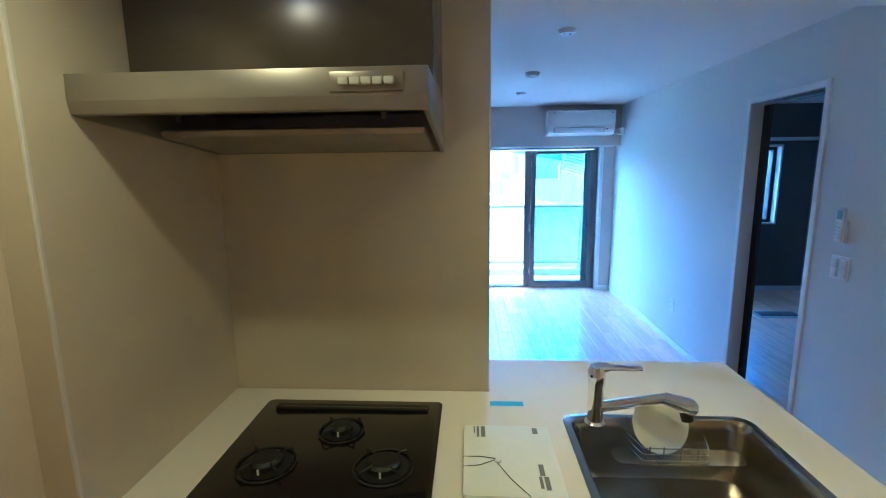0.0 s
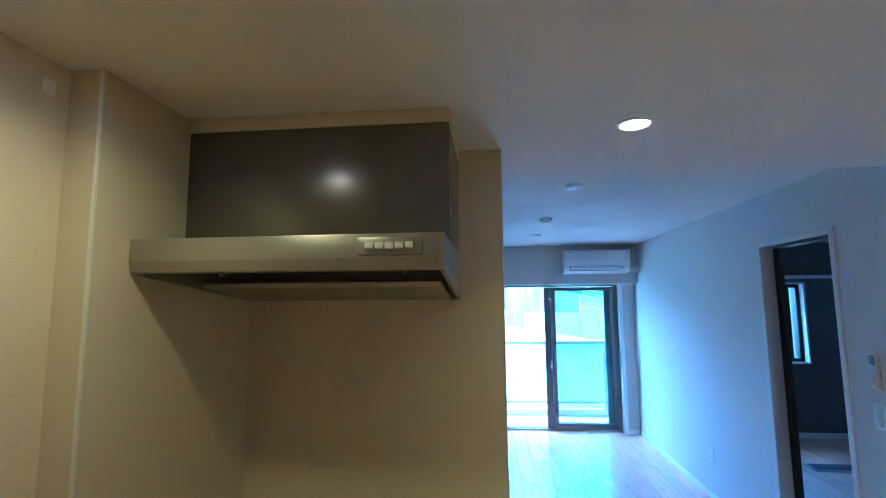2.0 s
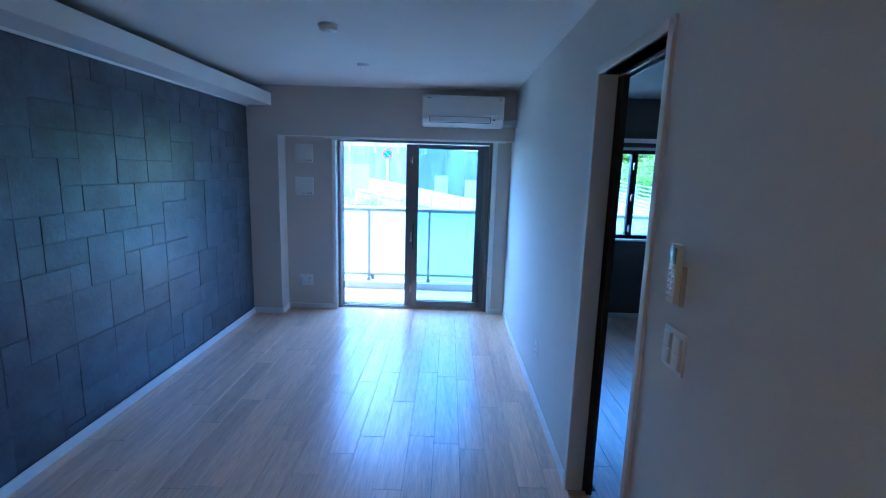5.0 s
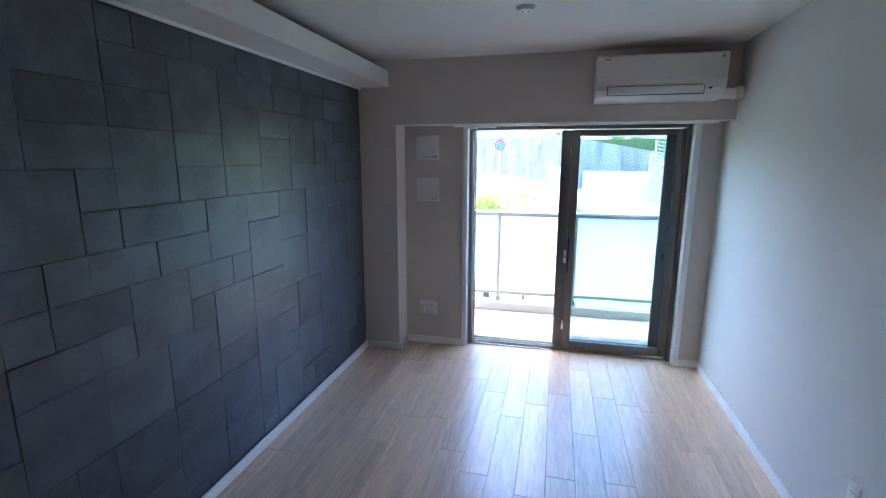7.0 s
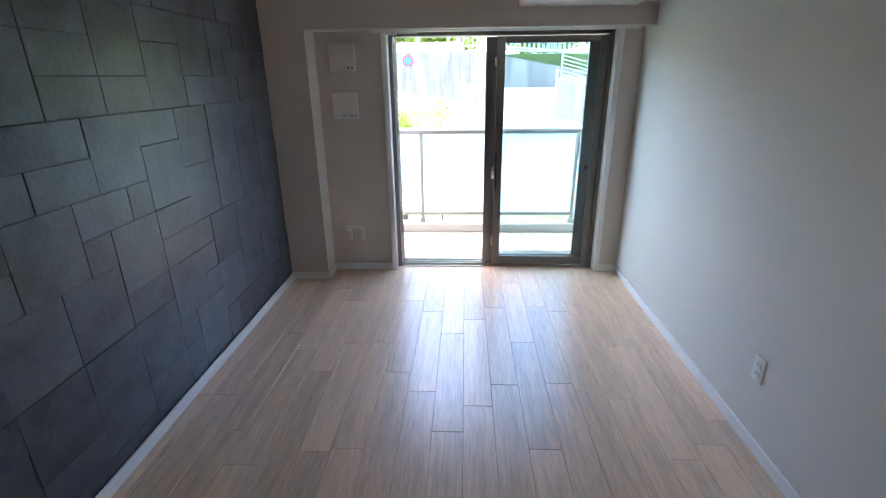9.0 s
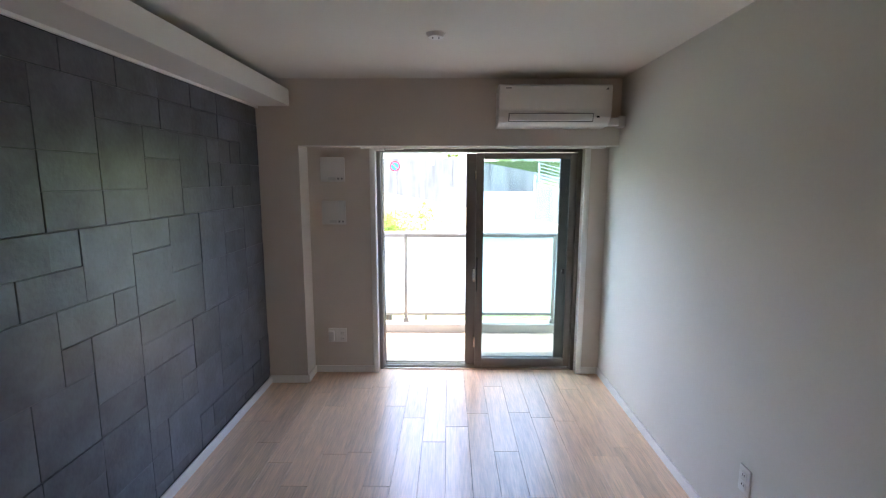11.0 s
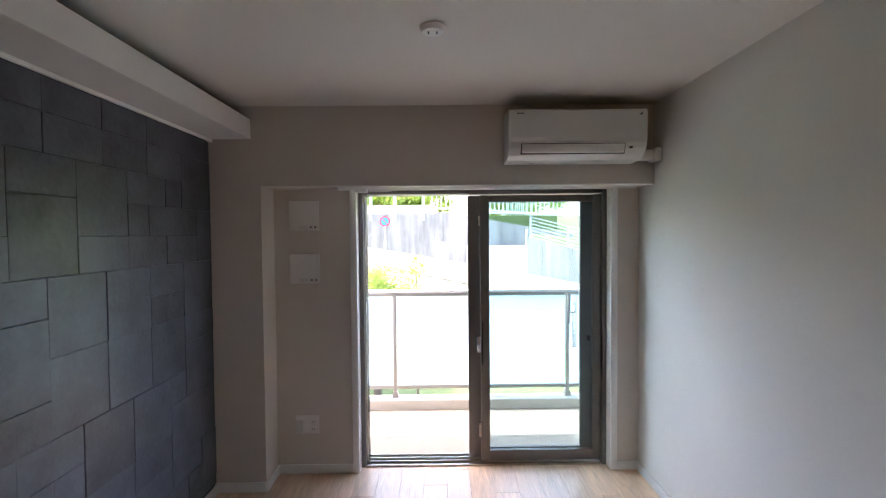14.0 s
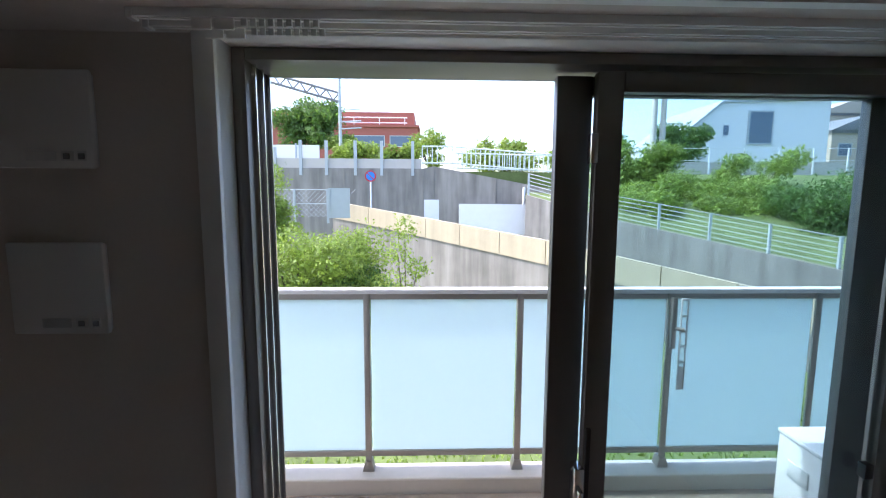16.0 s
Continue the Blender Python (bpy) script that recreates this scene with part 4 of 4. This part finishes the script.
    front = [(6.3, 32.4, 1.3), (10.3, 29.4, 0.1), (16.2, 22.4, -1.35), (22, 15.4, -2.5), (40, 15, -2.9)]
    back = [(8.9, 40, 2.95), (14, 40, 3.0), (22, 40, 3.0), (34, 40, 3.0), (60, 40, 3.0)]
    rows = []
    for f in range(9):
        s = f / 8
        rows.append([bm.verts.new((a[0] + (b[0] - a[0]) * s, a[1] + (b[1] - a[1]) * s, a[2] + (b[2] - a[2]) * s)) for a, b in zip(front, back)])
    for a, b in zip(rows, rows[1:]):
        for k in range(4):
            bm.faces.new((a[k], a[k + 1], b[k + 1], b[k]))
    return bm


for jx, jy in ((-14, 34.99), (-9.5, 34.99), (-4.6, 34.99), (0.35, 34.985), (1.02, 34.98), (4.9, 34.35), (8.3, 33.80)):
    structure("wall_joint", box((jx - 0.03, jy - 0.03, -3.0), (jx + 0.03, jy + 0.02, 3.0 if jx < 4 else (2.4 if jx < 6 else 1.7))), CONCRETE, "narrow joint strip of the concrete wall", "joint")
structure("slope", slope_mesh(), SOIL, "grassy slope above the concrete wall", "ground")

thing("white_board", box((0.42, 34.94, -0.2), (1.55, 34.99, 1.1)), WHITE_PAINT, "small white board fixed on the retaining wall", "board")
thing("white_board", box((2.0, 34.45, -1.0), (6.2, 34.5, 0.86), m=Matrix.Translation((0, 34.5, 0)) @ pose(0, 0, 0, 0, 0, -9) @ Matrix.Translation((0.6, -34.25, 0))), WHITE_PAINT, "long white board fixed on the retaining wall", "board")
thing("drain_pipe", tube((6.6, 33.95, -1.4), (6.6, 33.95, 1.9), 0.09), WHITE_PAINT, "white drain pipe on the retaining wall", "pipe")
for gx in (-8.9, -7.3, -5.7, -3.9, -2.25, -0.3):
    thing("steel_post", box((gx - 0.09, 34.95, 2.6), (gx + 0.09, 35.12, 4.75 if gx > -8 else 4.3)), GALV, "galvanised steel post above the retaining wall", "post", "posts on the wall")

sign = holder("road_sign", "round blue no-parking sign with red border on a pole", "road sign", at=(-2.5, 31.2, 0))
place(part("pole", tube((-2.5, 31.25, -0.5), (-2.5, 31.25, 2.6), 0.045), WHITE_PAINT), sign)
for r, y, mt in ((0.31, 31.19, SIGN_RED), (0.24, 31.17, SIGN_BLUE)):
    dm = lathe([(r, 0), (r, 0.02)], (0, 0, 0), 28)
    bmesh.ops.transform(dm, matrix=pose(-2.5, y, 2.44, 90, 0, 0), verts=list(dm.verts))
    place(part("disc", dm, mt), sign)
place(part("slash", box((-0.25, -0.01, -0.02), (0.25, 0.0, 0.02), m=pose(-2.5, 31.15, 2.44, 0, 45, 0)), SIGN_RED), sign)


def fence(name, label, pts, height, spacing, wires, mat, mesh=0.0):
    """Posts along a line of (x, y, z), with rails between."""
    h = holder(name, label, "fence")
    for first, (a, b) in enumerate(zip(pts, pts[1:])):
        a, b = Vector(a), Vector(b)
        n = max(1, round((b - a).length / spacing))
        for k in range(1 if first else 0, n + 1):
            p = a.lerp(b, k / n)
            part("post", box(p + Vector((-0.05, -0.05, -0.3)), p + Vector((0.05, 0.05, height))), mat, h, smooth=False)
        for w in range(wires):
            dz = Vector((0, 0, height * (w + 1) / wires - 0.03))
            part("rail", tube(a + dz, b + dz, 0.02, None, 6), mat, h)
        if mesh:
            bm = bmesh.new()
            m = int((b - a).length / mesh)
            for k in range(m + 1):
                p = a.lerp(b, k / max(1, m))
                for s in (-1, 1):
                    q = p + (b - a).normalized() * height * s
                    add_tube(bm, p, q + Vector((0, 0, height)), 0.008, None, 3)
            part("wire_mesh", bm, mat, h)
    return h


def balusters(name, label, pts, height, gap, mat):
    h = holder(name, label, "railing")
    for a, b in zip(pts, pts[1:]):
        a, b = Vector(a), Vector(b)
        for dz in (0.12, height):
            part("rail", tube(a + Vector((0, 0, dz)), b + Vector((0, 0, dz)), 0.045, None, 6), mat, h)
        n = round((b - a).length / gap)
        for k in range(n + 1):
            p = a.lerp(b, k / n)
            part("baluster", tube(p, p + Vector((0, 0, height)), 0.028, None, 5), mat, h)
    return h


balusters("green_railing", "pale green steel railing on the retaining wall", [(0.3, 35.2, 3.3), (2.2, 35.2, 3.3), (8.4, 34.0, 2.75)], 1.15, 0.3, PALE_GREEN)
balusters("green_railing", "second pale green railing further back along the path", [(2.4, 37.0, 3.1), (9.5, 36.2, 2.9)], 1.1, 0.3, PALE_GREEN)
fence("slope_fence", "grey wire fence on the concrete wall below the slope", [(6.5, 32.2, 1.45), (10.4, 29.15, 0.2), (16.3, 22.15, -1.25), (22.1, 15.15, -2.4)], 1.25, 2.3, 6, GALV)
fence("mesh_fence", "low mesh fence beside the bushes", [(-7.4, 28.0, 0.35), (-4.2, 28.0, 0.35)], 1.35, 1.5, 2, GALV, 0.22)
fence("guard_rail", "white guard rail along the upper road", [(14.5, 42.0, 3.2), (40, 42.0, 3.4)], 1.9, 3.0, 2, WHITE_PAINT)
run_wall("road_edge", [(14.5, 42.1, 4.0), (40, 42.1, 4.2)], 0.3, CONCRETE_CLEAN, "pale concrete edge of the upper road", "parapet", 1.3)
noise_panels = holder("noise_barrier", "pale grey noise barrier panels above the retaining wall", "barrier")
for k in range(4):
    x0 = -12.5 + 1.55 * k
    part("panel", box((x0 + 0.05, 36.0, 2.9), (x0 + 1.5, 36.06, 4.55)), WHITE_PAINT, noise_panels, smooth=False)
    part("frame_post", box((x0 - 0.05, 35.95, 2.9), (x0 + 0.05, 36.1, 4.65)), GALV, noise_panels, smooth=False)
gate = holder("mesh_gate", "pale metal gate beside the mesh fence", "gate")
part("gate_frame", boxes([((-4.15, 27.95, 0.3), (-4.08, 28.02, 1.75)), ((-3.2, 27.95, 0.3), (-3.13, 28.02, 1.75)), ((-4.08, 27.95, 1.68), (-3.2, 28.02, 1.75)), ((-4.08, 27.95, 0.3), (-3.2, 28.02, 0.37))]), GALV, gate)
part("infill", box((-4.08, 27.98, 0.37), (-3.2, 27.99, 1.68)), GALV, gate)

# catenary gantry over the railway
gantry = holder("catenary_gantry", "grey steel railway catenary mast and truss", "railway mast", at=(-7.0, 47.1, 2.9))
place(part("mast", tube((-7.0, 47.1, 2.9), (-7.0, 47.1, 11.9), 0.16, 0.12), GALV), gantry)
tr_bm = bmesh.new()
for zo in (0.0, 0.75):
    add_tube(tr_bm, (-15.5, 47.1, 11.6 + zo), (-7.0, 47.1, 9.3 + zo), 0.11, None, 6)
for k in range(15):
    f0, f1 = k / 15, (k + 1) / 15
    a = Vector((-15.5, 47.1, 11.6)).lerp(Vector((-7.0, 47.1, 9.3)), f0)
    b = Vector((-15.5, 47.1, 11.6)).lerp(Vector((-7.0, 47.1, 9.3)), f1)
    add_tube(tr_bm, a + Vector((0, 0, 0.75 * (k % 2))), b + Vector((0, 0, 0.75 * ((k + 1) % 2))), 0.07, None, 5)
place(part("truss", tr_bm, ROOF), gantry)
for z in (8.6, 7.6, 7.0):
    place(part("arm", tube((-7.0, 47.0, z), (-5.1, 46.6, z + 0.05), 0.06, None, 6), GALV), gantry)
for px, py, pt in ((20.3, 46, 12.8), (21.1, 46, 12.8)):
    thing("utility_pole", tube((px, py, 2.9), (px, py, pt), 0.26, 0.22), CONCRETE_CLEAN, "grey concrete utility pole", "pole", "utility poles")

# buildings
def building(name, label, x0, x1, y, depth, z0, z1, mat, windows, roof_mat=ROOF):
    h = holder(name, label, "building", at=(x0, y, z0))
    place(part("wall", box((x0, y, z0), (x1, y + depth, z1)), mat, smooth=False), h)
    place(part("roof", box((x0 - 0.25, y - 0.25, z1), (x1 + 0.25, y + depth + 0.25, z1 + 0.35)), roof_mat, smooth=False), h)
    for wx0, wx1, wz0, wz1 in windows:
        w = place(part("window", boxes([((wx0 - 0.12, y - 0.10, wz0 - 0.12), (wx1 + 0.12, y - 0.01, wz0)), ((wx0 - 0.12, y - 0.10, wz1), (wx1 + 0.12, y - 0.01, wz1 + 0.12)),
                                      ((wx0 - 0.12, y - 0.10, wz0), (wx0, y - 0.01, wz1)), ((wx1, y - 0.10, wz0), (wx1 + 0.12, y - 0.01, wz1))]), GALV, smooth=False), h)
        pn = part("pane", box((wx0, y - 0.06, wz0), (wx1, y - 0.02, wz1)), WINDOW_BLUE, smooth=False)
        pn.parent = w
    return h


red = building("red_building", "long red-brown clad building with white roof rails", -32, -0.9, 80, 14, 2.9, 11.6, RED_WALL, [(-11.0, -6.2, 8.7, 10.2), (-5.2, -1.9, 8.7, 10.2), (-17, -12.2, 8.7, 10.2), (-31, -24, 6.6, 8.6), (-23.5, -18, 6.6, 8.6)], RED_WALL)
place(part("upper_storey", box((-31, 82, 11.95), (-1.5, 93, 14.2)), RED_WALL, smooth=False), red)
for z in (12.4, 13.2):
    place(part("roof_rail", tube((-31, 81, z), (-2.6, 81, z), 0.09, None, 6), WHITE_PAINT), red)
for k in range(8):
    place(part("roof_post", tube((-31 + k * 4.0, 81, 11.95), (-31 + k * 4.0, 81, 13.3), 0.07, None, 6), WHITE_PAINT), red)
white = holder("white_house", "white rendered house with a sloping side and one tall window", "house", at=(28, 53, 3))
place(part("wall", prism([(25.4, 3.0), (42.0, 3.0), (42.0, 11.15), (30.7, 10.75), (25.4, 6.3)], "y", 53, 63), WHITE_PAINT, smooth=False), white)
place(part("roof", prism([(25.3, 6.3), (30.7, 10.75), (42.2, 11.15), (42.2, 11.35), (30.6, 10.95), (25.2, 6.45)], "y", 52.8, 63.2), GALV, smooth=False), white)
wf = place(part("window", boxes([((33.4, 52.85, 6.6), (33.55, 52.99, 10.0)), ((35.9, 52.85, 6.6), (36.05, 52.99, 10.0)), ((33.55, 52.85, 9.85), (35.9, 52.99, 10.0)), ((33.55, 52.85, 6.6), (35.9, 52.99, 6.75))]), GALV, smooth=False), white)
pn = part("pane", box((33.55, 52.9, 6.75), (35.9, 52.97, 9.85)), WINDOW_BLUE, smooth=False)
pn.parent = wf
place(part("small_window", box((30.9, 52.9, 7.5), (31.4, 52.99, 8.5)), WINDOW_BLUE, smooth=False), white)
for k, (x0, x1, y, z1) in enumerate(((52, 60, 64, 11.5), (57, 66, 72, 15.0), (61, 72, 60, 9.0))):
    hs = building("house", "tan rendered house with a grey pitched roof", x0, x1, y, 8, 3, z1 - 2.2, TAN, [(x0 + 1, x0 + 2.6, z1 - 5, z1 - 3.6), (x0 + 4, x0 + 5.6, z1 - 5, z1 - 3.6)])
    place(part("pitched_roof", prism([(x0 - 0.4, z1 - 1.9), (x1 + 0.4, z1 - 1.9), ((x0 + x1) / 2, z1)], "y", y - 0.4, y + 8.4), TAN if k == 1 else ROOF, smooth=False), hs)


def leaves(centres, count, size, rng):
    """Many small bent leaves spread through a few uneven clumps: two triangles' worth each."""
    verts, faces = [], []
    for (cx, cy, cz, rx, ry, rz) in centres:
        for _ in range(count):
            d = rng.normal(size=3)
            d /= np.linalg.norm(d)
            rad = 0.45 + 0.6 * rng.random() ** 0.6
            wob = 1 + 0.55 * noise.noise(Vector(d * 2.3) + Vector((cx, cy, cz)))
            p = np.array((cx, cy, cz)) + d * np.array((rx, ry, rz)) * rad * wob
            u = rng.normal(size=3)
            u /= np.linalg.norm(u)
            w = np.cross(u, d)
            w /= max(1e-6, np.linalg.norm(w))
            s = size * (0.6 + 0.8 * rng.random())
            k = len(verts)
            verts += [tuple(p - u * s), tuple(p + w * s * 0.45 + d * s * 0.15), tuple(p + u * s), tuple(p - w * s * 0.45 + d * s * 0.15)]
            faces.append((k, k + 1, k + 2, k + 3))
    return verts, faces


def plant(name, label, category, centres, count, size, mat, ground, seed, trunk=0.12):
    rng = np.random.default_rng(seed)
    x = sum(c[0] for c in centres) / len(centres)
    y = sum(c[1] for c in centres) / len(centres)
    h = holder(name, label, category, at=(x, y, ground))
    verts, faces = leaves(centres, int(count * 1.6), size * 0.78, rng)
    me = bpy.data.meshes.new("crown")
    me.from_pydata(verts, [], faces)
    me.materials.append(mat)
    place(new("crown", me), h)
    bm = bmesh.new()
    lowest = min(c[2] for c in centres)
    fork = (x, y, ground + (lowest - ground) * 0.6)
    add_tube(bm, (x, y, ground - 0.1), fork, trunk, trunk * 0.7, 8)
    for c in centres:
        add_tube(bm, fork, (c[0], c[1], c[2]), trunk * 0.55, trunk * 0.15, 6)
    place(part("trunk", bm, BARK), h)
    return h


def clumps(x0, x1, y0, y1, z0, z1, r, n, seed):
    rng = np.random.default_rng(seed)
    return [(x0 + (x1 - x0) * rng.random(), y0 + (y1 - y0) * rng.random(), z0 + (z1 - z0) * rng.random(), r * (0.7 + 0.6 * rng.random()), r * (0.7 + 0.6 * rng.random()), r * (0.55 + 0.5 * rng.random())) for _ in range(n)]


plant("bush", "dense leafy green bush below the balcony", "bush", clumps(-4.4, -0.9, 15.2, 17.4, -1.6, 0.5, 0.7, 28, 1), 900, 0.06, LEAF, -3.0, 11)
plant("bush", "darker green bush beside the ramp wall", "bush", clumps(-1.5, -0.3, 15.8, 17.0, -1.8, -0.4, 0.5, 10, 2), 700, 0.055, LEAF_DARK, -3.0, 12)
plant("sapling", "thin young tree with sparse light leaves", "tree", [(0.15, 15.3, 0.75, 0.28, 0.28, 0.32), (0.0, 15.2, 0.25, 0.3, 0.3, 0.3), (0.42, 15.1, -0.05, 0.3, 0.3, 0.25), (-0.1, 15.2, -0.4, 0.4, 0.35, 0.3), (0.35, 15.2, -0.75, 0.45, 0.4, 0.3)], 190, 0.05, LEAF, -3.0, 13, 0.04)
plant("bush", "tall green bush at the end of the mesh fence", "bush", clumps(-7.4, -5.2, 23.0, 24.5, -0.5, 2.1, 0.75, 16, 3), 520, 0.10, LEAF, -3.0, 14)
plant("tree", "broad leafy tree before the red building", "tree", clumps(-13.0, -8.3, 49, 52, 5.2, 9.0, 1.5, 12, 4), 520, 0.22, LEAF_DARK, 2.9, 15, 0.3)
plant("tree", "smaller leafy tree by the railway mast", "tree", clumps(-8.3, -5.6, 48, 50, 4.2, 6.4, 1.0, 8, 5), 420, 0.2, LEAF, 2.9, 16, 0.2)
plant("hedge", "clipped green hedge behind the parapet", "hedge", clumps(-6.0, -0.3, 41, 43, 3.6, 4.9, 0.8, 14, 6), 330, 0.16, LEAF, 2.9, 17)
plant("tree", "thin tree behind the green railing", "tree", clumps(-0.2, 2.6, 48, 50, 4.2, 7.0, 0.9, 8, 7), 200, 0.18, LEAF, 2.9, 18, 0.15)
plant("tree", "row of low trees behind the green railing", "tree", clumps(4.4, 12.0, 47, 50, 3.8, 5.9, 1.0, 14, 8), 300, 0.2, LEAF, 2.9, 19, 0.2)
plant("tree", "round green tree on the slope", "tree", clumps(13.8, 16.8, 35.5, 38, 2.2, 4.4, 1.0, 10, 9), 620, 0.16, LEAF, 2.3, 20, 0.18)
plant("tree", "dark green tree by the utility poles", "tree", clumps(21.6, 25.6, 47, 49, 4.6, 7.4, 1.2, 11, 10), 420, 0.22, LEAF_DARK, 2.9, 21, 0.25)
plant("tree", "dark trees behind the utility poles", "tree", clumps(15.5, 19.6, 50, 53, 4.5, 7.0, 1.3, 8, 22), 360, 0.22, LEAF_DARK, 2.9, 22, 0.25)
plant("shrub", "light green shrub with loose twigs on the slope", "shrub", clumps(20.5, 25.0, 35, 37.5, 1.8, 4.4, 0.8, 12, 23), 190, 0.15, LEAF, 2.2, 23, 0.03)
plant("shrub", "dense green shrub low on the slope", "shrub", clumps(18.8, 24.5, 26, 30, -0.4, 2.0, 1.1, 22, 24), 520, 0.13, LEAF_DARK, -0.8, 24, 0.03)
plant("shrub", "bright green shrubs along the slope", "shrub", clumps(12.0, 22.0, 30.5, 36, 0.7, 2.2, 0.95, 44, 25), 400, 0.13, LEAF, 0.6, 25, 0.03)
plant("shrub", "low weeds behind the wire fence", "shrub", clumps(11.4, 19.5, 29.6, 33, -0.2, 1.2, 0.75, 40, 26), 300, 0.12, LEAF, 0.0, 26, 0.03)
rng = np.random.default_rng(40)
gv, gf = [], []
for _ in range(9000):
    x, y = rng.uniform(-6, 9), rng.uniform(8.6, 15.5)
    a, s = rng.uniform(0, 6.28), rng.uniform(0.05, 0.16)
    k = len(gv)
    gv += [(x, y, -3.0), (x + 0.05 * math.cos(a), y + 0.05 * math.sin(a), -3.0), (x + 0.06 * math.sin(a), y, -3.0 + s)]
    gf.append((k, k + 1, k + 2))
gm = bpy.data.meshes.new("grass")
gm.from_pydata(gv, [], gf)
gm.materials.append(LEAF)
tagged(new("grass", gm), "short green grass below the balcony", "grass", kind="stuff")

# ---- pieces of the setting: planks and tiles ----
PW, PL = 0.15, 0.909


def unit_plank(length, width):
    return mesh_of("plank", box((0.0007, 0.001, -0.008), (width - 0.0007, length - 0.001, 0.0), 0.0012, 1), PLANK)


plank_cache = {}


def plank(x, y, length, width):
    key = (round(length, 3), round(width, 3))
    if key not in plank_cache:
        plank_cache[key] = unit_plank(length, width)
    ob = new("plank", plank_cache[key])
    ob.location = (x, y, 0)
    ob.parent = floor


rng = np.random.default_rng(5)
edges = [XL] + [0.05 - 0.15 * k for k in range(4, -1, -1)] + [0.20 + 0.15 * k for k in range(13)] + [XR]
edges = sorted(e for e in edges if XL - 0.001 <= e <= XR + 0.001)
known = {0.35: 4.60, 0.50: 4.43, 0.65: 4.13, 0.80: 4.32, 0.95: 4.50}
for x0, x1 in zip(edges, edges[1:]):
    if x1 - x0 < 0.01:
        continue
    end = known.get(round(x0, 2), rng.uniform(0, PL))
    y = end % PL + YB - (YB % PL) - PL
    while y < 6.19:
        a, b = max(y, YB), min(y + PL, 6.19)
        if b - a > 0.01 and not (x1 <= XK and YK0 < a and b < YK1):
            plank(x0, a, b - a, x1 - x0)
        y += PL
for k in range(17):
    x0 = XR + 0.15 * k
    y = rng.uniform(0, PL)
    for j in range(7):
        a, b = (1.05 if k else DY0) if j == 0 else y + 1.05 + PL * (j - 1), min(y + 1.05 + PL * j, 6.12 if k else DY1)
        if k == 0:
            a, b = (DY0, DY1) if j == 0 else (0, 0)
        if b - a > 0.02:
            plank(x0, a, b - a, 0.15)

# slate tiles in a broken pattern on one module
MOD = 0.1485
Y_ORG, Z_ORG = 3.946 - MOD * 14, 0.57 - MOD * 4
tiles = holder("tile_cladding", "slate grey stone tiles in a broken pattern on the wall", "wall cladding")
tiles["kind"] = "structure"
tile_cache = {}


def tile(y0, y1, z0, z1, proud):
    key = (round(y1 - y0, 3), round(z1 - z0, 3))
    if key not in tile_cache:
        tile_cache[key] = mesh_of("tile", box((-0.03, 0.0008, 0.0008), (0, key[0] - 0.0008, key[1] - 0.0008), 0.0016, 1), TILE)
    ob = new("tile", tile_cache[key])
    ob.location = (XL - 0.008 + proud, y0, z0)
    ob.parent = tiles


NC, NR = 28, 15
taken = np.zeros((NC + 2, NR + 2), dtype=bool)
rng = np.random.default_rng(21)


def lay(c, lo, w, h):
    taken[c:c + w, lo:lo + h] = True
    y0, y1 = max(Y_ORG + MOD * c, YK1), min(Y_ORG + MOD * (c + w), YH - 0.002)
    z0, z1 = max(Z_ORG + MOD * lo, BH), min(Z_ORG + MOD * (lo + h), 2.183)
    if y1 - y0 > 0.01 and z1 - z0 > 0.01:
        tile(y0, y1, z0, z1, 0.005 * rng.random())


# the middle of the pattern, as laid: column, row, width, height in modules
LAID = [(16, 10, 2, 1), (14, 7, 2, 1), (12, 6, 2, 2), (11, 4, 2, 2), (16, 7, 1, 1), (13, 8, 2, 1), (11, 8, 2, 1), (14, 9, 1, 1),
        (12, 9, 2, 1), (15, 8, 2, 2), (17, 9, 2, 1), (17, 7, 2, 2), (17, 6, 2, 1), (18, 5, 2, 1), (15, 5, 2, 2), (14, 6, 1, 1),
        (15, 4, 2, 1), (13, 4, 2, 2), (13, 3, 2, 1), (13, 1, 2, 2), (15, 2, 2, 2), (14, 10, 2, 1), (14, 11, 2, 1), (12, 10, 2, 2),
        (13, 14, 2, 1), (15, 14, 2, 1), (17, 14, 2, 1), (12, 13, 2, 1), (14, 12, 2, 2), (12, 12, 2, 1), (16, 13, 1, 1), (17, 13, 2, 1),
        (19, 13, 2, 1), (16, 11, 2, 2), (18, 12, 2, 1), (18, 10, 2, 2), (10, 11, 2, 1), (10, 12, 2, 1), (11, 10, 1, 1), (11, 9, 1, 1),
        (9, 9, 2, 2), (19, 8, 2, 2), (21, 8, 2, 2), (17, 5, 1, 1), (10, 7, 2, 1), (11, 6, 1, 1), (10, 8, 1, 1), (20, 11, 2, 2), (20, 10, 2, 1),
        (19, 6, 2, 2), (23, 9, 2, 1), (23, 11, 2, 1), (23, 13, 2, 1), (19, 4, 1, 1), (17, 3, 2, 2), (21, 6, 2, 2), (11, 2, 2, 2)]
for laid in LAID:
    lay(*laid)
SIZES = [(2, 2), (2, 1), (1, 1), (1, 2)]
for r in range(NR - 1, -1, -1):
    for c in range(NC):
        if taken[c, r]:
            continue
        order = rng.choice(4, size=4, replace=False, p=(0.44, 0.38, 0.16, 0.02))
        for k in list(order) + [2]:
            w, h = SIZES[k]
            lo = r - h + 1
            if lo < 0 or c + w > NC or taken[c:c + w, lo:r + 1].any():
                continue
            lay(c, lo, w, h)
            break
